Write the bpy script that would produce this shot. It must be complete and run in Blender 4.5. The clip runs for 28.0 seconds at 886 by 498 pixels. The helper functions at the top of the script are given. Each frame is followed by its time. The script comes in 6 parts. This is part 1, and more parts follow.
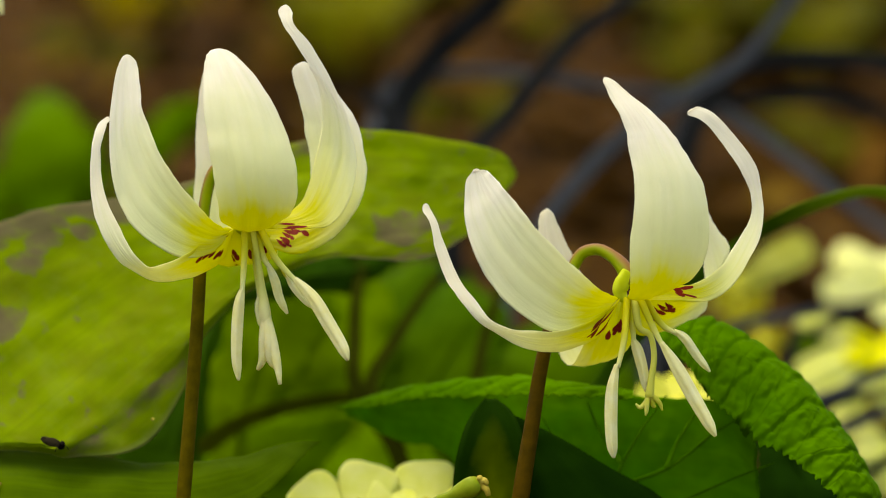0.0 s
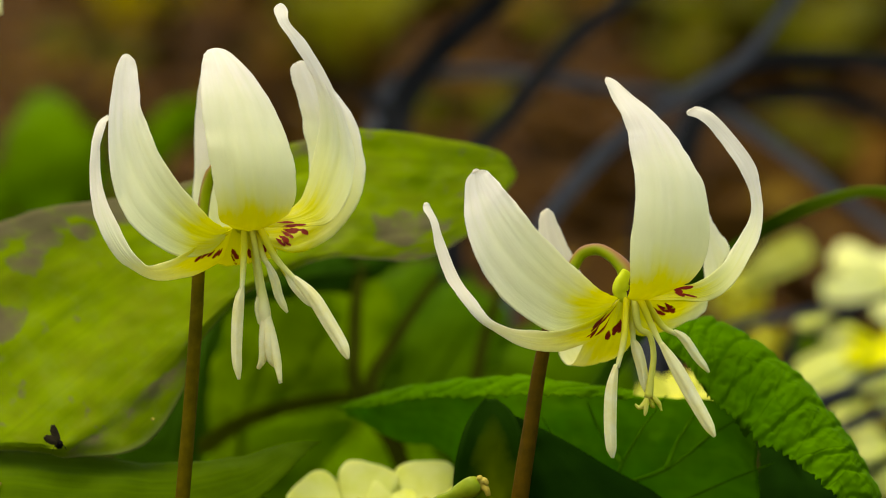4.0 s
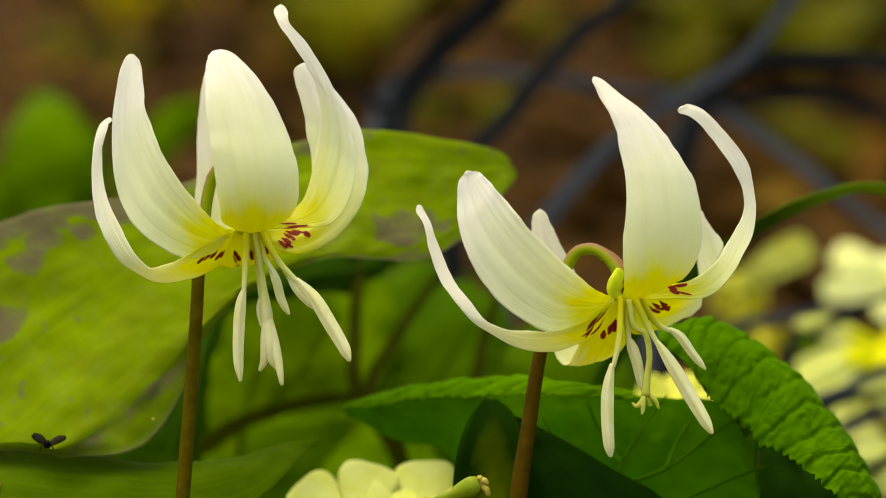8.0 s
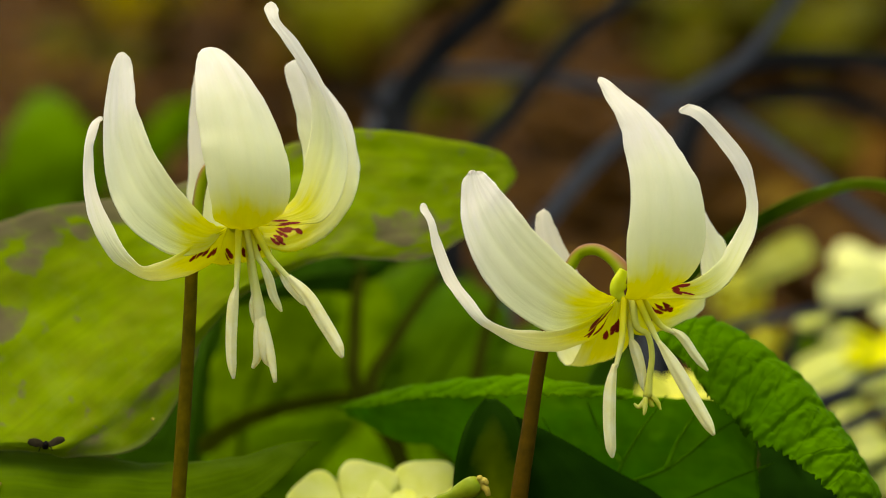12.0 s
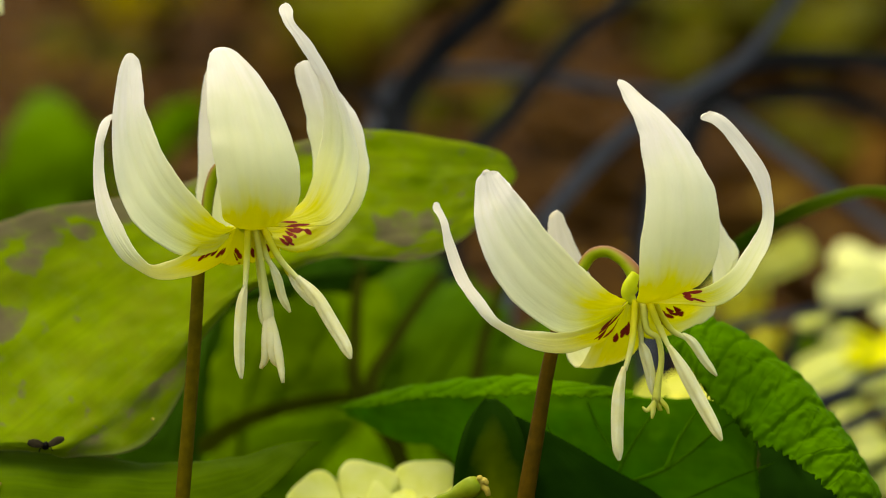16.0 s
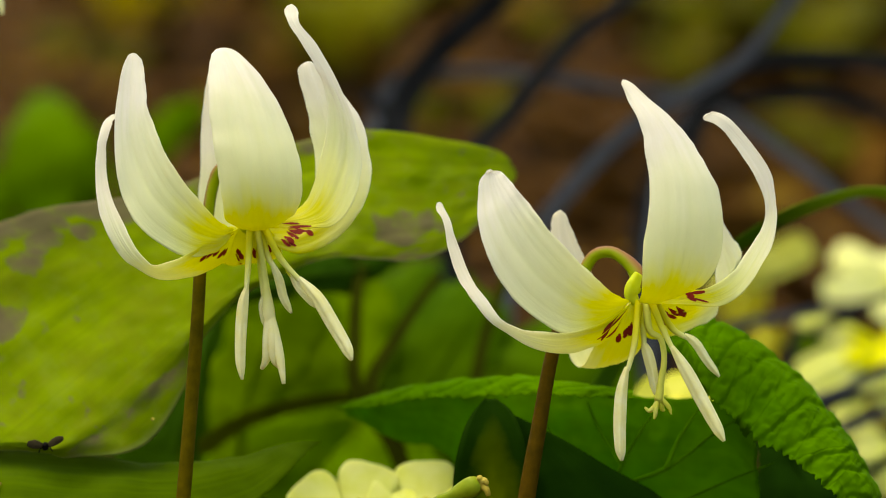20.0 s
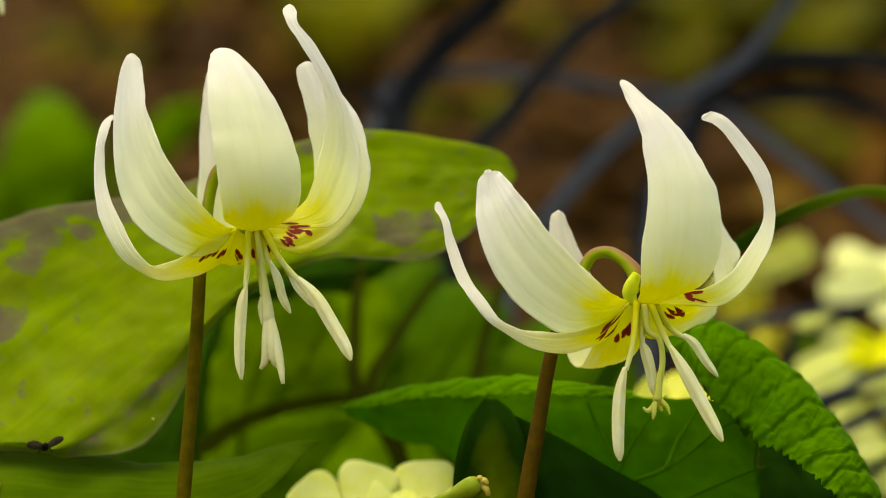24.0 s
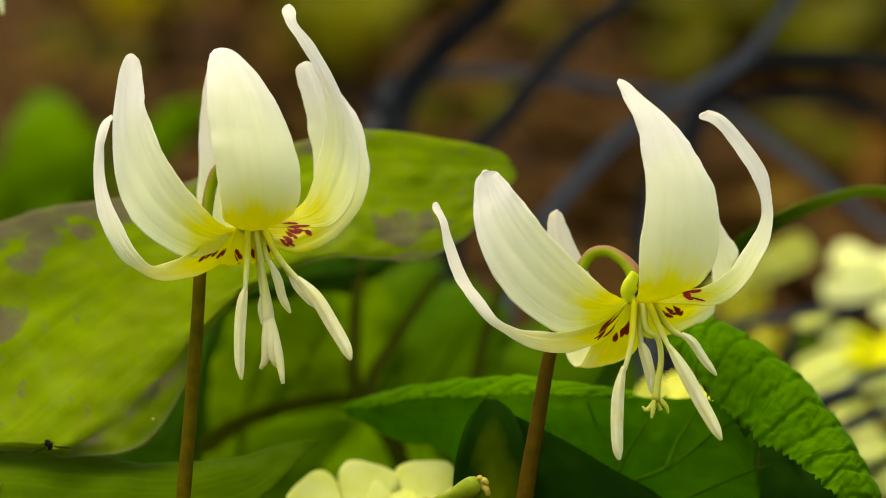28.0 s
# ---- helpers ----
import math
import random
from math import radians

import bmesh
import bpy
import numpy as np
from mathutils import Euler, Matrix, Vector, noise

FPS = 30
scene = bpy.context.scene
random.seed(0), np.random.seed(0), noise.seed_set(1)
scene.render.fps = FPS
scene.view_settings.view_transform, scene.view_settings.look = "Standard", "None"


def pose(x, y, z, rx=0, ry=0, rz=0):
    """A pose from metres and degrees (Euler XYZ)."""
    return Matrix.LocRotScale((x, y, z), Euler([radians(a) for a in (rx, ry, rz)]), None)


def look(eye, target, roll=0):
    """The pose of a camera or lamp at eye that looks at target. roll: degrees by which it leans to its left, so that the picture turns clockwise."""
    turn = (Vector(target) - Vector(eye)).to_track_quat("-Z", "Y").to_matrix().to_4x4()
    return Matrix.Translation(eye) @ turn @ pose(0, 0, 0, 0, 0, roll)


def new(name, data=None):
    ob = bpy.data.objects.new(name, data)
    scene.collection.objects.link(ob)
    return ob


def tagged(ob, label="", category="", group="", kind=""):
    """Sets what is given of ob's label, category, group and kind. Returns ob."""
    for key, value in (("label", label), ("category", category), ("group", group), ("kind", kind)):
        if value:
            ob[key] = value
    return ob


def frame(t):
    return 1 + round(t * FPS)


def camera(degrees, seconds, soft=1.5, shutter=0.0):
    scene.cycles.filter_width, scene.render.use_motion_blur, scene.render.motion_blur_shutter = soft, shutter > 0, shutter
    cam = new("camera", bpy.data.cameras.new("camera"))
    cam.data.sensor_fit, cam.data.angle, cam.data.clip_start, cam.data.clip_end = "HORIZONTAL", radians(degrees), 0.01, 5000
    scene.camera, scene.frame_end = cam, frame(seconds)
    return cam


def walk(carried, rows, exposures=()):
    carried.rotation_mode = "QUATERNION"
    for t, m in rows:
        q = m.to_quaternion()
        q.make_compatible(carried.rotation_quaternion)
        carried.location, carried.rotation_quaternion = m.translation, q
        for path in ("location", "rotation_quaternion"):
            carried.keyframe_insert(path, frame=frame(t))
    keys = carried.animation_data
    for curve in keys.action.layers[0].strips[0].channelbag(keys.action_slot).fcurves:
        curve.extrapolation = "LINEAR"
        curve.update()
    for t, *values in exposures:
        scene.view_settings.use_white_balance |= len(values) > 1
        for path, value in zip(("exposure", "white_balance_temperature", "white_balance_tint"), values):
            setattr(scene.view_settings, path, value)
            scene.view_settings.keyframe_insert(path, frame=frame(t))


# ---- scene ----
# A garden bank in spring: two white fawn lilies before mottled leaves, a primrose and black lilyturf.
cam = camera(20, 28.0, 0.95)
EYE = (0, -0.5, 0.115)
cam.data.dof.use_dof = True
cam.data.dof.focus_distance = 0.495
cam.data.dof.aperture_fstop = 7.5
walk(cam, [(0, look(EYE, (0, 0, 0.115))), (28.0, look(EYE, (0, 0, 0.115)))], [(t, e, 9600, 1) for t, e in ((0, 1.28), (2, 1.28), (6, 1.23), (7, 1.35), (8, 1.32), (9, 1.34), (10, 1.24), (12, 1.27), (15, 1.25), (16, 1.29), (17, 1.30), (18, 1.23), (19, 1.27), (21, 1.31), (24, 1.28), (26, 1.29), (27, 1.25), (28.0, 1.36))])

# world and sun: bright shade under a high, thinly clouded sky
world = bpy.data.worlds.new("world")
scene.world = world
world.use_nodes = True
wn = world.node_tree
sky = wn.nodes.new("ShaderNodeTexSky")
sky.sky_type, sky.sun_disc, sky.sun_elevation, sky.sun_rotation = "NISHITA", False, radians(55), radians(-30)
wn.nodes["Background"].inputs[1].default_value = 0.15
wn.links.new(sky.outputs[0], wn.nodes["Background"].inputs[0])
sun = new("sun", bpy.data.lights.new("sun", "SUN"))
sun.data.energy, sun.data.angle, sun.data.color = 1.9, radians(46), (1.0, 0.95, 0.85)
sun.matrix_world = look((-0.55, -0.3, 2.0), (0, 0.1, 0))


# ---- materials ----
def nodes_of(name, rough=0.6, spec=0.3):
    m = bpy.data.materials.new(name)
    m.use_nodes = True
    nt = m.node_tree
    b = nt.nodes["Principled BSDF"]
    b.inputs["Roughness"].default_value = rough
    b.inputs["Specular IOR Level"].default_value = spec
    return m, nt, b


def ramp(nt, fac, stops):
    r = nt.nodes.new("ShaderNodeValToRGB")
    els = r.color_ramp.elements
    while len(els) < len(stops):
        els.new(0.5)
    for e, (p, c) in zip(els, stops):
        e.position, e.color = p, (*c, 1) if len(c) == 3 else c
    nt.links.new(fac, r.inputs[0])
    return r.outputs[0]


def grey(v):
    return (v, v, v)


def noise_tex(nt, vec, scale, detail=4, rough=0.55):
    n = nt.nodes.new("ShaderNodeTexNoise")
    n.inputs["Scale"].default_value, n.inputs["Detail"].default_value, n.inputs["Roughness"].default_value = scale, detail, rough
    nt.links.new(vec, n.inputs["Vector"])
    return n.outputs[0]


def mapped(nt, vec, scale):
    mp = nt.nodes.new("ShaderNodeMapping")
    mp.inputs["Scale"].default_value = scale
    nt.links.new(vec, mp.inputs["Vector"])
    return mp.outputs[0]


def mix(nt, fac, a, b, mode="MIX"):
    x = nt.nodes.new("ShaderNodeMix")
    x.data_type, x.blend_type = "RGBA", mode
    for sock, v in ((x.inputs[0], fac), (x.inputs[6], a), (x.inputs[7], b)):
        if isinstance(v, (int, float)):
            sock.default_value = v
        elif isinstance(v, tuple):
            sock.default_value = (*v, 1)
        else:
            nt.links.new(v, sock)
    return x.outputs[2]


def maths(nt, op, a, b=0.0, c=0.0):
    x = nt.nodes.new("ShaderNodeMath")
    x.operation = op
    for sock, v in zip(x.inputs, (a, b, c)):
        if isinstance(v, (int, float)):
            sock.default_value = v
        else:
            nt.links.new(v, sock)
    return x.outputs[0]


def bump(nt, b, height, strength, dist):
    x = nt.nodes.new("ShaderNodeBump")
    x.inputs["Strength"].default_value, x.inputs["Distance"].default_value = strength, dist
    nt.links.new(height, x.inputs["Height"])
    nt.links.new(x.outputs[0], b.inputs["Normal"])
    return x.outputs[0]


def leafy(nt, b, colour, share, tint=(1, 1, 1)):
    """Lets part of the light through the tissue."""
    out = nt.nodes["Material Output"]
    tr = nt.nodes.new("ShaderNodeBsdfTranslucent")
    nt.links.new(mix(nt, 1.0, colour, tint, "MULTIPLY"), tr.inputs[0])
    sh = nt.nodes.new("ShaderNodeMixShader")
    sh.inputs[0].default_value = share
    nt.links.new(b.outputs[0], sh.inputs[1])
    nt.links.new(tr.outputs[0], sh.inputs[2])
    nt.links.new(sh.outputs[0], out.inputs[0])
    nt.links.new(colour, b.inputs["Base Color"])


def uv_of(nt):
    u = nt.nodes.new("ShaderNodeUVMap")
    s = nt.nodes.new("ShaderNodeSeparateXYZ")
    nt.links.new(u.outputs[0], s.inputs[0])
    return u.outputs[0], s.outputs[0], s.outputs[1]


def object_xyz(nt):
    return nt.nodes.new("ShaderNodeTexCoord").outputs["Object"]


def petal_material(name, streaks):
    m, nt, b = nodes_of(name, 0.34, 0.42)
    vec, u, v = uv_of(nt)
    wob = noise_tex(nt, mapped(nt, vec, (5, 2.5, 1)), 1.0, 3)
    vv = maths(nt, "ADD", v, maths(nt, "MULTIPLY_ADD", wob, 0.30, -0.15))
    # the yellow runs further up the middle than along the margins
    off = maths(nt, "ABSOLUTE", maths(nt, "MULTIPLY_ADD", u, 2.0, -1.0))
    vv = maths(nt, "MULTIPLY_ADD", maths(nt, "MULTIPLY", off, off), 0.10, vv)
    k = 1.0 if streaks else 0.65
    col = ramp(nt, vv, [(0.0, (0.80, 0.80, 0.12)), (0.10, (0.84, 0.83, 0.012)), (0.30 * k, (0.83, 0.81, 0.02)), (0.43 * k, (0.84, 0.85, 0.38)), (0.62 * k, (0.875, 0.885, 0.62)), (0.80, (0.91, 0.90, 0.76)), (0.98, (0.95, 0.91, 0.90))])
    vein = noise_tex(nt, mapped(nt, vec, (6.5, 0.45, 1)), 1.0, 2)
    thin = noise_tex(nt, mapped(nt, vec, (34, 0.6, 1)), 1.0, 2)
    col = mix(nt, ramp(nt, vein, [(0.38, grey(0.0)), (0.72, grey(0.24))]), col, (0.74, 0.76, 0.55))
    col = mix(nt, ramp(nt, thin, [(0.52, grey(0.0)), (0.80, grey(0.08))]), col, (0.72, 0.74, 0.50))
    blot = noise_tex(nt, mapped(nt, vec, (7, 7, 1)), 1.0, 4, 0.65)
    col = mix(nt, ramp(nt, blot, [(0.52, grey(0.0)), (0.75, grey(0.14))]), col, (0.70, 0.70, 0.52))
    grain = noise_tex(nt, mapped(nt, vec, (60, 60, 1)), 1.0, 3)
    crinkle = noise_tex(nt, mapped(nt, vec, (16, 5, 1)), 1.0, 4, 0.6)
    height = maths(nt, "MULTIPLY_ADD", vein, 1.0, maths(nt, "MULTIPLY_ADD", grain, 0.25, maths(nt, "MULTIPLY_ADD", crinkle, 0.9, maths(nt, "MULTIPLY", thin, 0.22))))
    bump(nt, b, height, 0.42, 0.0006)
    leafy(nt, b, col, 0.54, (1.0, 0.985, 0.90))
    return m


def leaf_material(name, dark, light, mottle=None, share=0.35, veins=16.0, rough=0.75, net=False, lit_patch=None):
    m, nt, b = nodes_of(name, rough, 0.04)
    vec, u, v = uv_of(nt)
    xyz = object_xyz(nt)
    big = noise_tex(nt, xyz, 30.0, 4)
    fine = noise_tex(nt, xyz, 260.0, 4)
    col = mix(nt, ramp(nt, big, [(0.35, grey(0)), (0.65, grey(1))]), dark, light)
    col = mix(nt, ramp(nt, fine, [(0.35, grey(0)), (0.8, grey(0.35))]), col, tuple(0.6 * c for c in dark))
    vein = noise_tex(nt, mapped(nt, vec, (veins, 0.5, 1)), 1.0, 2)
    col = mix(nt, ramp(nt, vein, [(0.42, grey(0.0)), (0.66, grey(0.3))]), col, tuple(min(1, 1.25 * c) for c in light))
    height = maths(nt, "MULTIPLY_ADD", vein, 1.0, maths(nt, "MULTIPLY", fine, 0.5))
    if mottle:
        # grey-brown blotches along the upper margin below and the lower one towards the tip, and along a crease
        far = ramp(nt, maths(nt, "MULTIPLY", v, 0.2), [(0.42, grey(0.0)), (0.60, grey(1.0))])
        near = maths(nt, "SUBTRACT", 1.0, far)
        turn = nt.nodes.new("ShaderNodeMapping")
        turn.inputs["Rotation"].default_value = (0, radians(40), 0)
        nt.links.new(xyz, turn.inputs["Vector"])
        lay = turn.outputs[0]
        streak = noise_tex(nt, mapped(nt, lay, (6, 6, 260)), 1.0, 4, 0.6)
        col = mix(nt, maths(nt, "MULTIPLY", ramp(nt, streak, [(0.46, grey(0.0)), (0.68, grey(0.5))]), maths(nt, "MULTIPLY_ADD", near, 0.75, 0.25)), col, (0.095, 0.165, 0.003))
        wide = noise_tex(nt, mapped(nt, lay, (5, 5, 80)), 1.0, 4, 0.6)
        col = mix(nt, ramp(nt, wide, [(0.48, grey(0.0)), (0.68, grey(0.55))]), col, (0.105, 0.165, 0.004))
        tan = ramp(nt, noise_tex(nt, mapped(nt, vec, (7.0, 3.0, 1)), 1.0, 5, 0.65), [(0.46, grey(0)), (0.70, grey(0.4))])
        col = mix(nt, tan, col, (0.205, 0.205, 0.020))
        bloom = ramp(nt, noise_tex(nt, mapped(nt, vec, (10.0, 6.0, 1)), 1.0, 5, 0.7), [(0.50, grey(0)), (0.70, grey(0.45))])
        col = mix(nt, bloom, col, (0.215, 0.29, 0.040))
        patchy = noise_tex(nt, mapped(nt, vec, (7.0, 6.0, 1)), 1.0, 5, 0.6)
        edge = maths(nt, "MULTIPLY", ramp(nt, u, [(0.0, grey(0.32)), (0.05, grey(0.22)), (0.13, grey(0.0))]), near)
        edge = maths(nt, "ADD", edge, maths(nt, "MULTIPLY", ramp(nt, u, [(0.80, grey(0.0)), (0.94, grey(0.18)), (1.0, grey(0.26))]), far))
        blot = maths(nt, "ADD", patchy, edge)
        for u0, v0, ru, rv in ((0.27, 0.90, 0.085, 0.16), (0.17, 1.13, 0.06, 0.13), (0.12, 1.27, 0.05, 0.10), (0.12, 1.46, 0.04, 0.06), (0.06, 1.66, 0.08, 0.14), (0.60, 3.10, 0.15, 0.30)):
            du = maths(nt, "MULTIPLY_ADD", u, 1 / ru, -u0 / ru)
            dv = maths(nt, "MULTIPLY_ADD", v, 1 / rv, -v0 / rv)
            d2 = maths(nt, "ADD", maths(nt, "MULTIPLY", du, du), maths(nt, "MULTIPLY", dv, dv))
            blot = maths(nt, "ADD", blot, ramp(nt, d2, [(0.0, grey(0.28)), (0.6, grey(0.16)), (1.0, grey(0.0))]))
        col = mix(nt, ramp(nt, blot, [(0.62, grey(0)), (0.67, grey(0.55)), (0.78, grey(0.85))]), col, mottle)
        sep = nt.nodes.new("ShaderNodeSeparateXYZ")
        nt.links.new(lay, sep.inputs[0])
        wave = maths(nt, "MULTIPLY_ADD", noise_tex(nt, xyz, 140.0, 4), 0.003, maths(nt, "MULTIPLY_ADD", sep.outputs[2], 1.0, -0.0422))
        crease = ramp(nt, maths(nt, "MULTIPLY_ADD", wave, 40.0, 0.5), [(0.36, grey(0)), (0.45, grey(0.7)), (0.50, grey(0.75)), (0.53, grey(0))])
        crease = maths(nt, "MULTIPLY", crease, ramp(nt, noise_tex(nt, xyz, 110.0, 4, 0.6), [(0.44, grey(0.15)), (0.58, grey(1.0))]))
        col = mix(nt, maths(nt, "MULTIPLY", crease, near), col, mottle)
        rim = ramp(nt, u, [(0.95, grey(0)), (0.985, grey(0.3))])
        col = mix(nt, rim, col, (0.21, 0.19, 0.13))
    if lit_patch:
        # light coming through the middle of the blade, put into the colour as a patch
        warp = maths(nt, "MULTIPLY_ADD", noise_tex(nt, xyz, 120.0, 3), 0.5, -0.25)
        du = maths(nt, "MULTIPLY_ADD", maths(nt, "ADD", u, warp), 1 / 0.42, -0.52 / 0.42)
        dv = maths(nt, "MULTIPLY_ADD", v, 1 / 0.7, -0.40 / 0.7)
        d2 = maths(nt, "ADD", maths(nt, "MULTIPLY", du, du), maths(nt, "MULTIPLY", dv, dv))
        col = mix(nt, ramp(nt, d2, [(0.0, grey(0.95)), (0.35, grey(0.4)), (0.9, grey(0.0))]), col, lit_patch)
    if net:
        vo = nt.nodes.new("ShaderNodeTexVoronoi")
        vo.feature = "DISTANCE_TO_EDGE"
        vo.inputs["Scale"].default_value = 1.0
        grid = mix(nt, 1.0, mapped(nt, vec, (1.5, 6.0, 1)), mapped(nt, vec, (0, 0, 0)), "ADD")
        nt.links.new(mix(nt, 0.35, grid, noise_tex(nt, xyz, 90.0, 3), "ADD"), vo.inputs["Vector"])
        groove = ramp(nt, vo.outputs[0], [(0.0, grey(0.0)), (0.035, grey(0.6)), (0.25, grey(1.0))])
        col = mix(nt, ramp(nt, groove, [(0.0, grey(0.18)), (0.6, grey(0))]), col, tuple(0.5 * c for c in dark))
        height = maths(nt, "MULTIPLY_ADD", groove, 1.0, maths(nt, "MULTIPLY", fine, 0.25))
        bump(nt, b, height, 0.34, 0.001)
    else:
        bump(nt, b, height, 0.3, 0.0006)
    leafy(nt, b, col, share, (0.9, 1.0, 0.5))
    return m


def plain(name, c1, c2, scale, rough=0.5, share=0.0, depth=0.0003, spec=0.3):
    m, nt, b = nodes_of(name, rough, spec * 0.5)
    xyz = object_xyz(nt)
    n = noise_tex(nt, xyz, scale, 5)
    col = mix(nt, ramp(nt, n, [(0.3, grey(0)), (0.7, grey(1))]), c1, c2)
    bump(nt, b, noise_tex(nt, xyz, scale * 3, 4), 0.5, depth)
    if share:
        leafy(nt, b, col, share)
    else:
        nt.links.new(col, b.inputs["Base Color"])
    return m


def soil_material():
    m, nt, b = nodes_of("soil", 0.95, 0.05)
    xyz = object_xyz(nt)
    col = mix(nt, ramp(nt, noise_tex(nt, xyz, 5.0, 5), [(0.35, grey(0)), (0.65, grey(1))]), (0.035, 0.014, 0.002), (0.085, 0.036, 0.004))
    col = mix(nt, ramp(nt, noise_tex(nt, xyz, 55.0, 5), [(0.45, grey(0)), (0.75, grey(0.7))]), col, (0.10, 0.05, 0.008))
    nt.links.new(col, b.inputs["Base Color"])
    bump(nt, b, noise_tex(nt, xyz, 70.0, 8, 0.7), 1.0, 0.012)
    return m


def litter_material():
    m, nt, b = nodes_of("litter", 0.9, 0.05)
    g = nt.nodes.new("ShaderNodeNewGeometry")
    col = ramp(nt, g.outputs["Random Per Island"], [(0.0, (0.025, 0.010, 0.002)), (0.4, (0.06, 0.026, 0.003)), (0.75, (0.10, 0.045, 0.005)), (1.0, (0.15, 0.085, 0.008))])
    col = mix(nt, ramp(nt, noise_tex(nt, object_xyz(nt), 90.0, 4), [(0.4, grey(0)), (0.7, grey(0.5))]), col, (0.03, 0.015, 0.008))
    nt.links.new(col, b.inputs["Base Color"])
    return m


def graded(name, stops, scale, rough=0.45, share=0.3, around=False, stretch=1.0):
    """A stalk that changes colour along its length, or from its inner to its outer side."""
    m, nt, b = nodes_of(name, rough, 0.12)
    vec, u, v = uv_of(nt)
    xyz = object_xyz(nt)
    n = noise_tex(nt, xyz, scale, 4)
    f = maths(nt, "MULTIPLY", maths(nt, "ABSOLUTE", maths(nt, "SUBTRACT", u, 0.5)), 2.0) if around else maths(nt, "MULTIPLY", v, stretch)
    f = maths(nt, "ADD", f, maths(nt, "MULTIPLY_ADD", n, 0.3 * stretch, -0.15 * stretch))
    col = ramp(nt, f, stops)
    bump(nt, b, noise_tex(nt, xyz, scale * 2, 4), 0.4, 0.0002)
    leafy(nt, b, col, share)
    return m


PETAL = petal_material("petal_streaked", True)
PETAL_PLAIN = petal_material("petal_clear", False)
ANTHER = plain("anther", (0.88, 0.83, 0.42), (0.94, 0.91, 0.66), 420.0, 0.5, 0.42, 0.0002)
FILAMENT = graded("filament", [(0.0, (0.58, 0.53, 0.015)), (0.4, (0.72, 0.69, 0.06)), (0.8, (0.84, 0.83, 0.34)), (1.0, (0.87, 0.86, 0.52))], 300.0, 0.45, 0.35)
MARK = plain("petal_mark", (0.18, 0.009, 0.012), (0.31, 0.022, 0.018), 1500.0, 0.5, 0.2, 0.0001)
STYLE = graded("style", [(0.0, (0.62, 0.59, 0.04)), (0.4, (0.78, 0.77, 0.26)), (0.8, (0.88, 0.85, 0.50)), (1.0, (0.90, 0.87, 0.55))], 300.0, 0.5, 0.42)
STYLE_YELLOW = plain("style_yellow", (0.66, 0.66, 0.08), (0.76, 0.76, 0.22), 300.0, 0.5, 0.35, 0.0001)
OVARY = plain("ovary", (0.50, 0.58, 0.02), (0.66, 0.72, 0.07), 250.0, 0.4, 0.3, 0.0001)
STEM = plain("stem", (0.058, 0.043, 0.001), (0.100, 0.070, 0.002), 350.0, 0.6, 0.0, 0.0003, 0.06)
STEM_RED = plain("stem_red", (0.044, 0.026, 0.001), (0.078, 0.042, 0.002), 350.0, 0.6, 0.0, 0.0003, 0.06)
HOOK = graded("pedicel", [(0.0, (0.24, 0.10, 0.05)), (0.2, (0.22, 0.13, 0.03)), (0.42, (0.20, 0.25, 0.008)), (1.0, (0.20, 0.30, 0.006))], 200.0, 0.45, 0.12, True)
MOTTLED = leaf_material("mottled_leaf", (0.172, 0.268, 0.006), (0.235, 0.335, 0.011), (0.160, 0.122, 0.084), share=0.42)
GREEN = leaf_material("green_leaf", (0.068, 0.14, 0.001), (0.13, 0.22, 0.002))
# yellow-green middle painted in for light passing through the leaf
SMALL = leaf_material("small_leaf", (0.007, 0.034, 0.001), (0.015, 0.056, 0.001), share=0.4, veins=4.0, lit_patch=(0.20, 0.25, 0.003))
LOW = leaf_material("low_leaf", (0.046, 0.096, 0.001), (0.084, 0.147, 0.002))
# brighter copy of the green leaf, with sunlight put into the colour
SUN_GREEN = leaf_material("sun_green_leaf", (0.115, 0.245, 0.001), (0.195, 0.36, 0.002), share=0.5)
DARK = leaf_material("deep_leaf", (0.036, 0.095, 0.001), (0.072, 0.15, 0.002), share=0.3)
PRIM_LEAF = leaf_material("primrose_leaf", (0.042, 0.138, 0.001), (0.078, 0.20, 0.002), share=0.3, veins=6.0, rough=0.9, net=True)
PRIM_UNDER = leaf_material("primrose_under", (0.088, 0.255, 0.001), (0.145, 0.375, 0.002), share=0.58, veins=6.0)
# near-black green: the shade is put into the leaf colour itself
LEAF_SHADE = leaf_material("shaded_leaf", (0.004, 0.021, 0.001), (0.009, 0.038, 0.001), share=0.15, veins=6.0, rough=0.95)
# dark green that carries the shade of the gaps around the mottled leaf
GAP_SHADE = leaf_material("gap_shade_leaf", (0.016, 0.056, 0.001), (0.034, 0.095, 0.001), share=0.25)
PRIM_VEIN = plain("leaf_vein", (0.040, 0.130, 0.001), (0.056, 0.170, 0.001), 200.0, 0.9, spec=0.02)
# the jump to pale green paints in the light on the arching end
GRASS = graded("grass_blade", [(0.0, (0.03, 0.09, 0.002)), (3.25 / 5, (0.045, 0.12, 0.002)), (3.6 / 5, (0.26, 0.42, 0.04)), (1.0, (0.34, 0.48, 0.08))], 120.0, 0.6, 0.3, False, 0.2)
BLACK = plain("black_blade", (0.008, 0.008, 0.010), (0.022, 0.022, 0.026), 60.0, 0.7, spec=0.15)
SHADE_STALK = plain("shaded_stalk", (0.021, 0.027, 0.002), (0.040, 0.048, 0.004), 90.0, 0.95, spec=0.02)
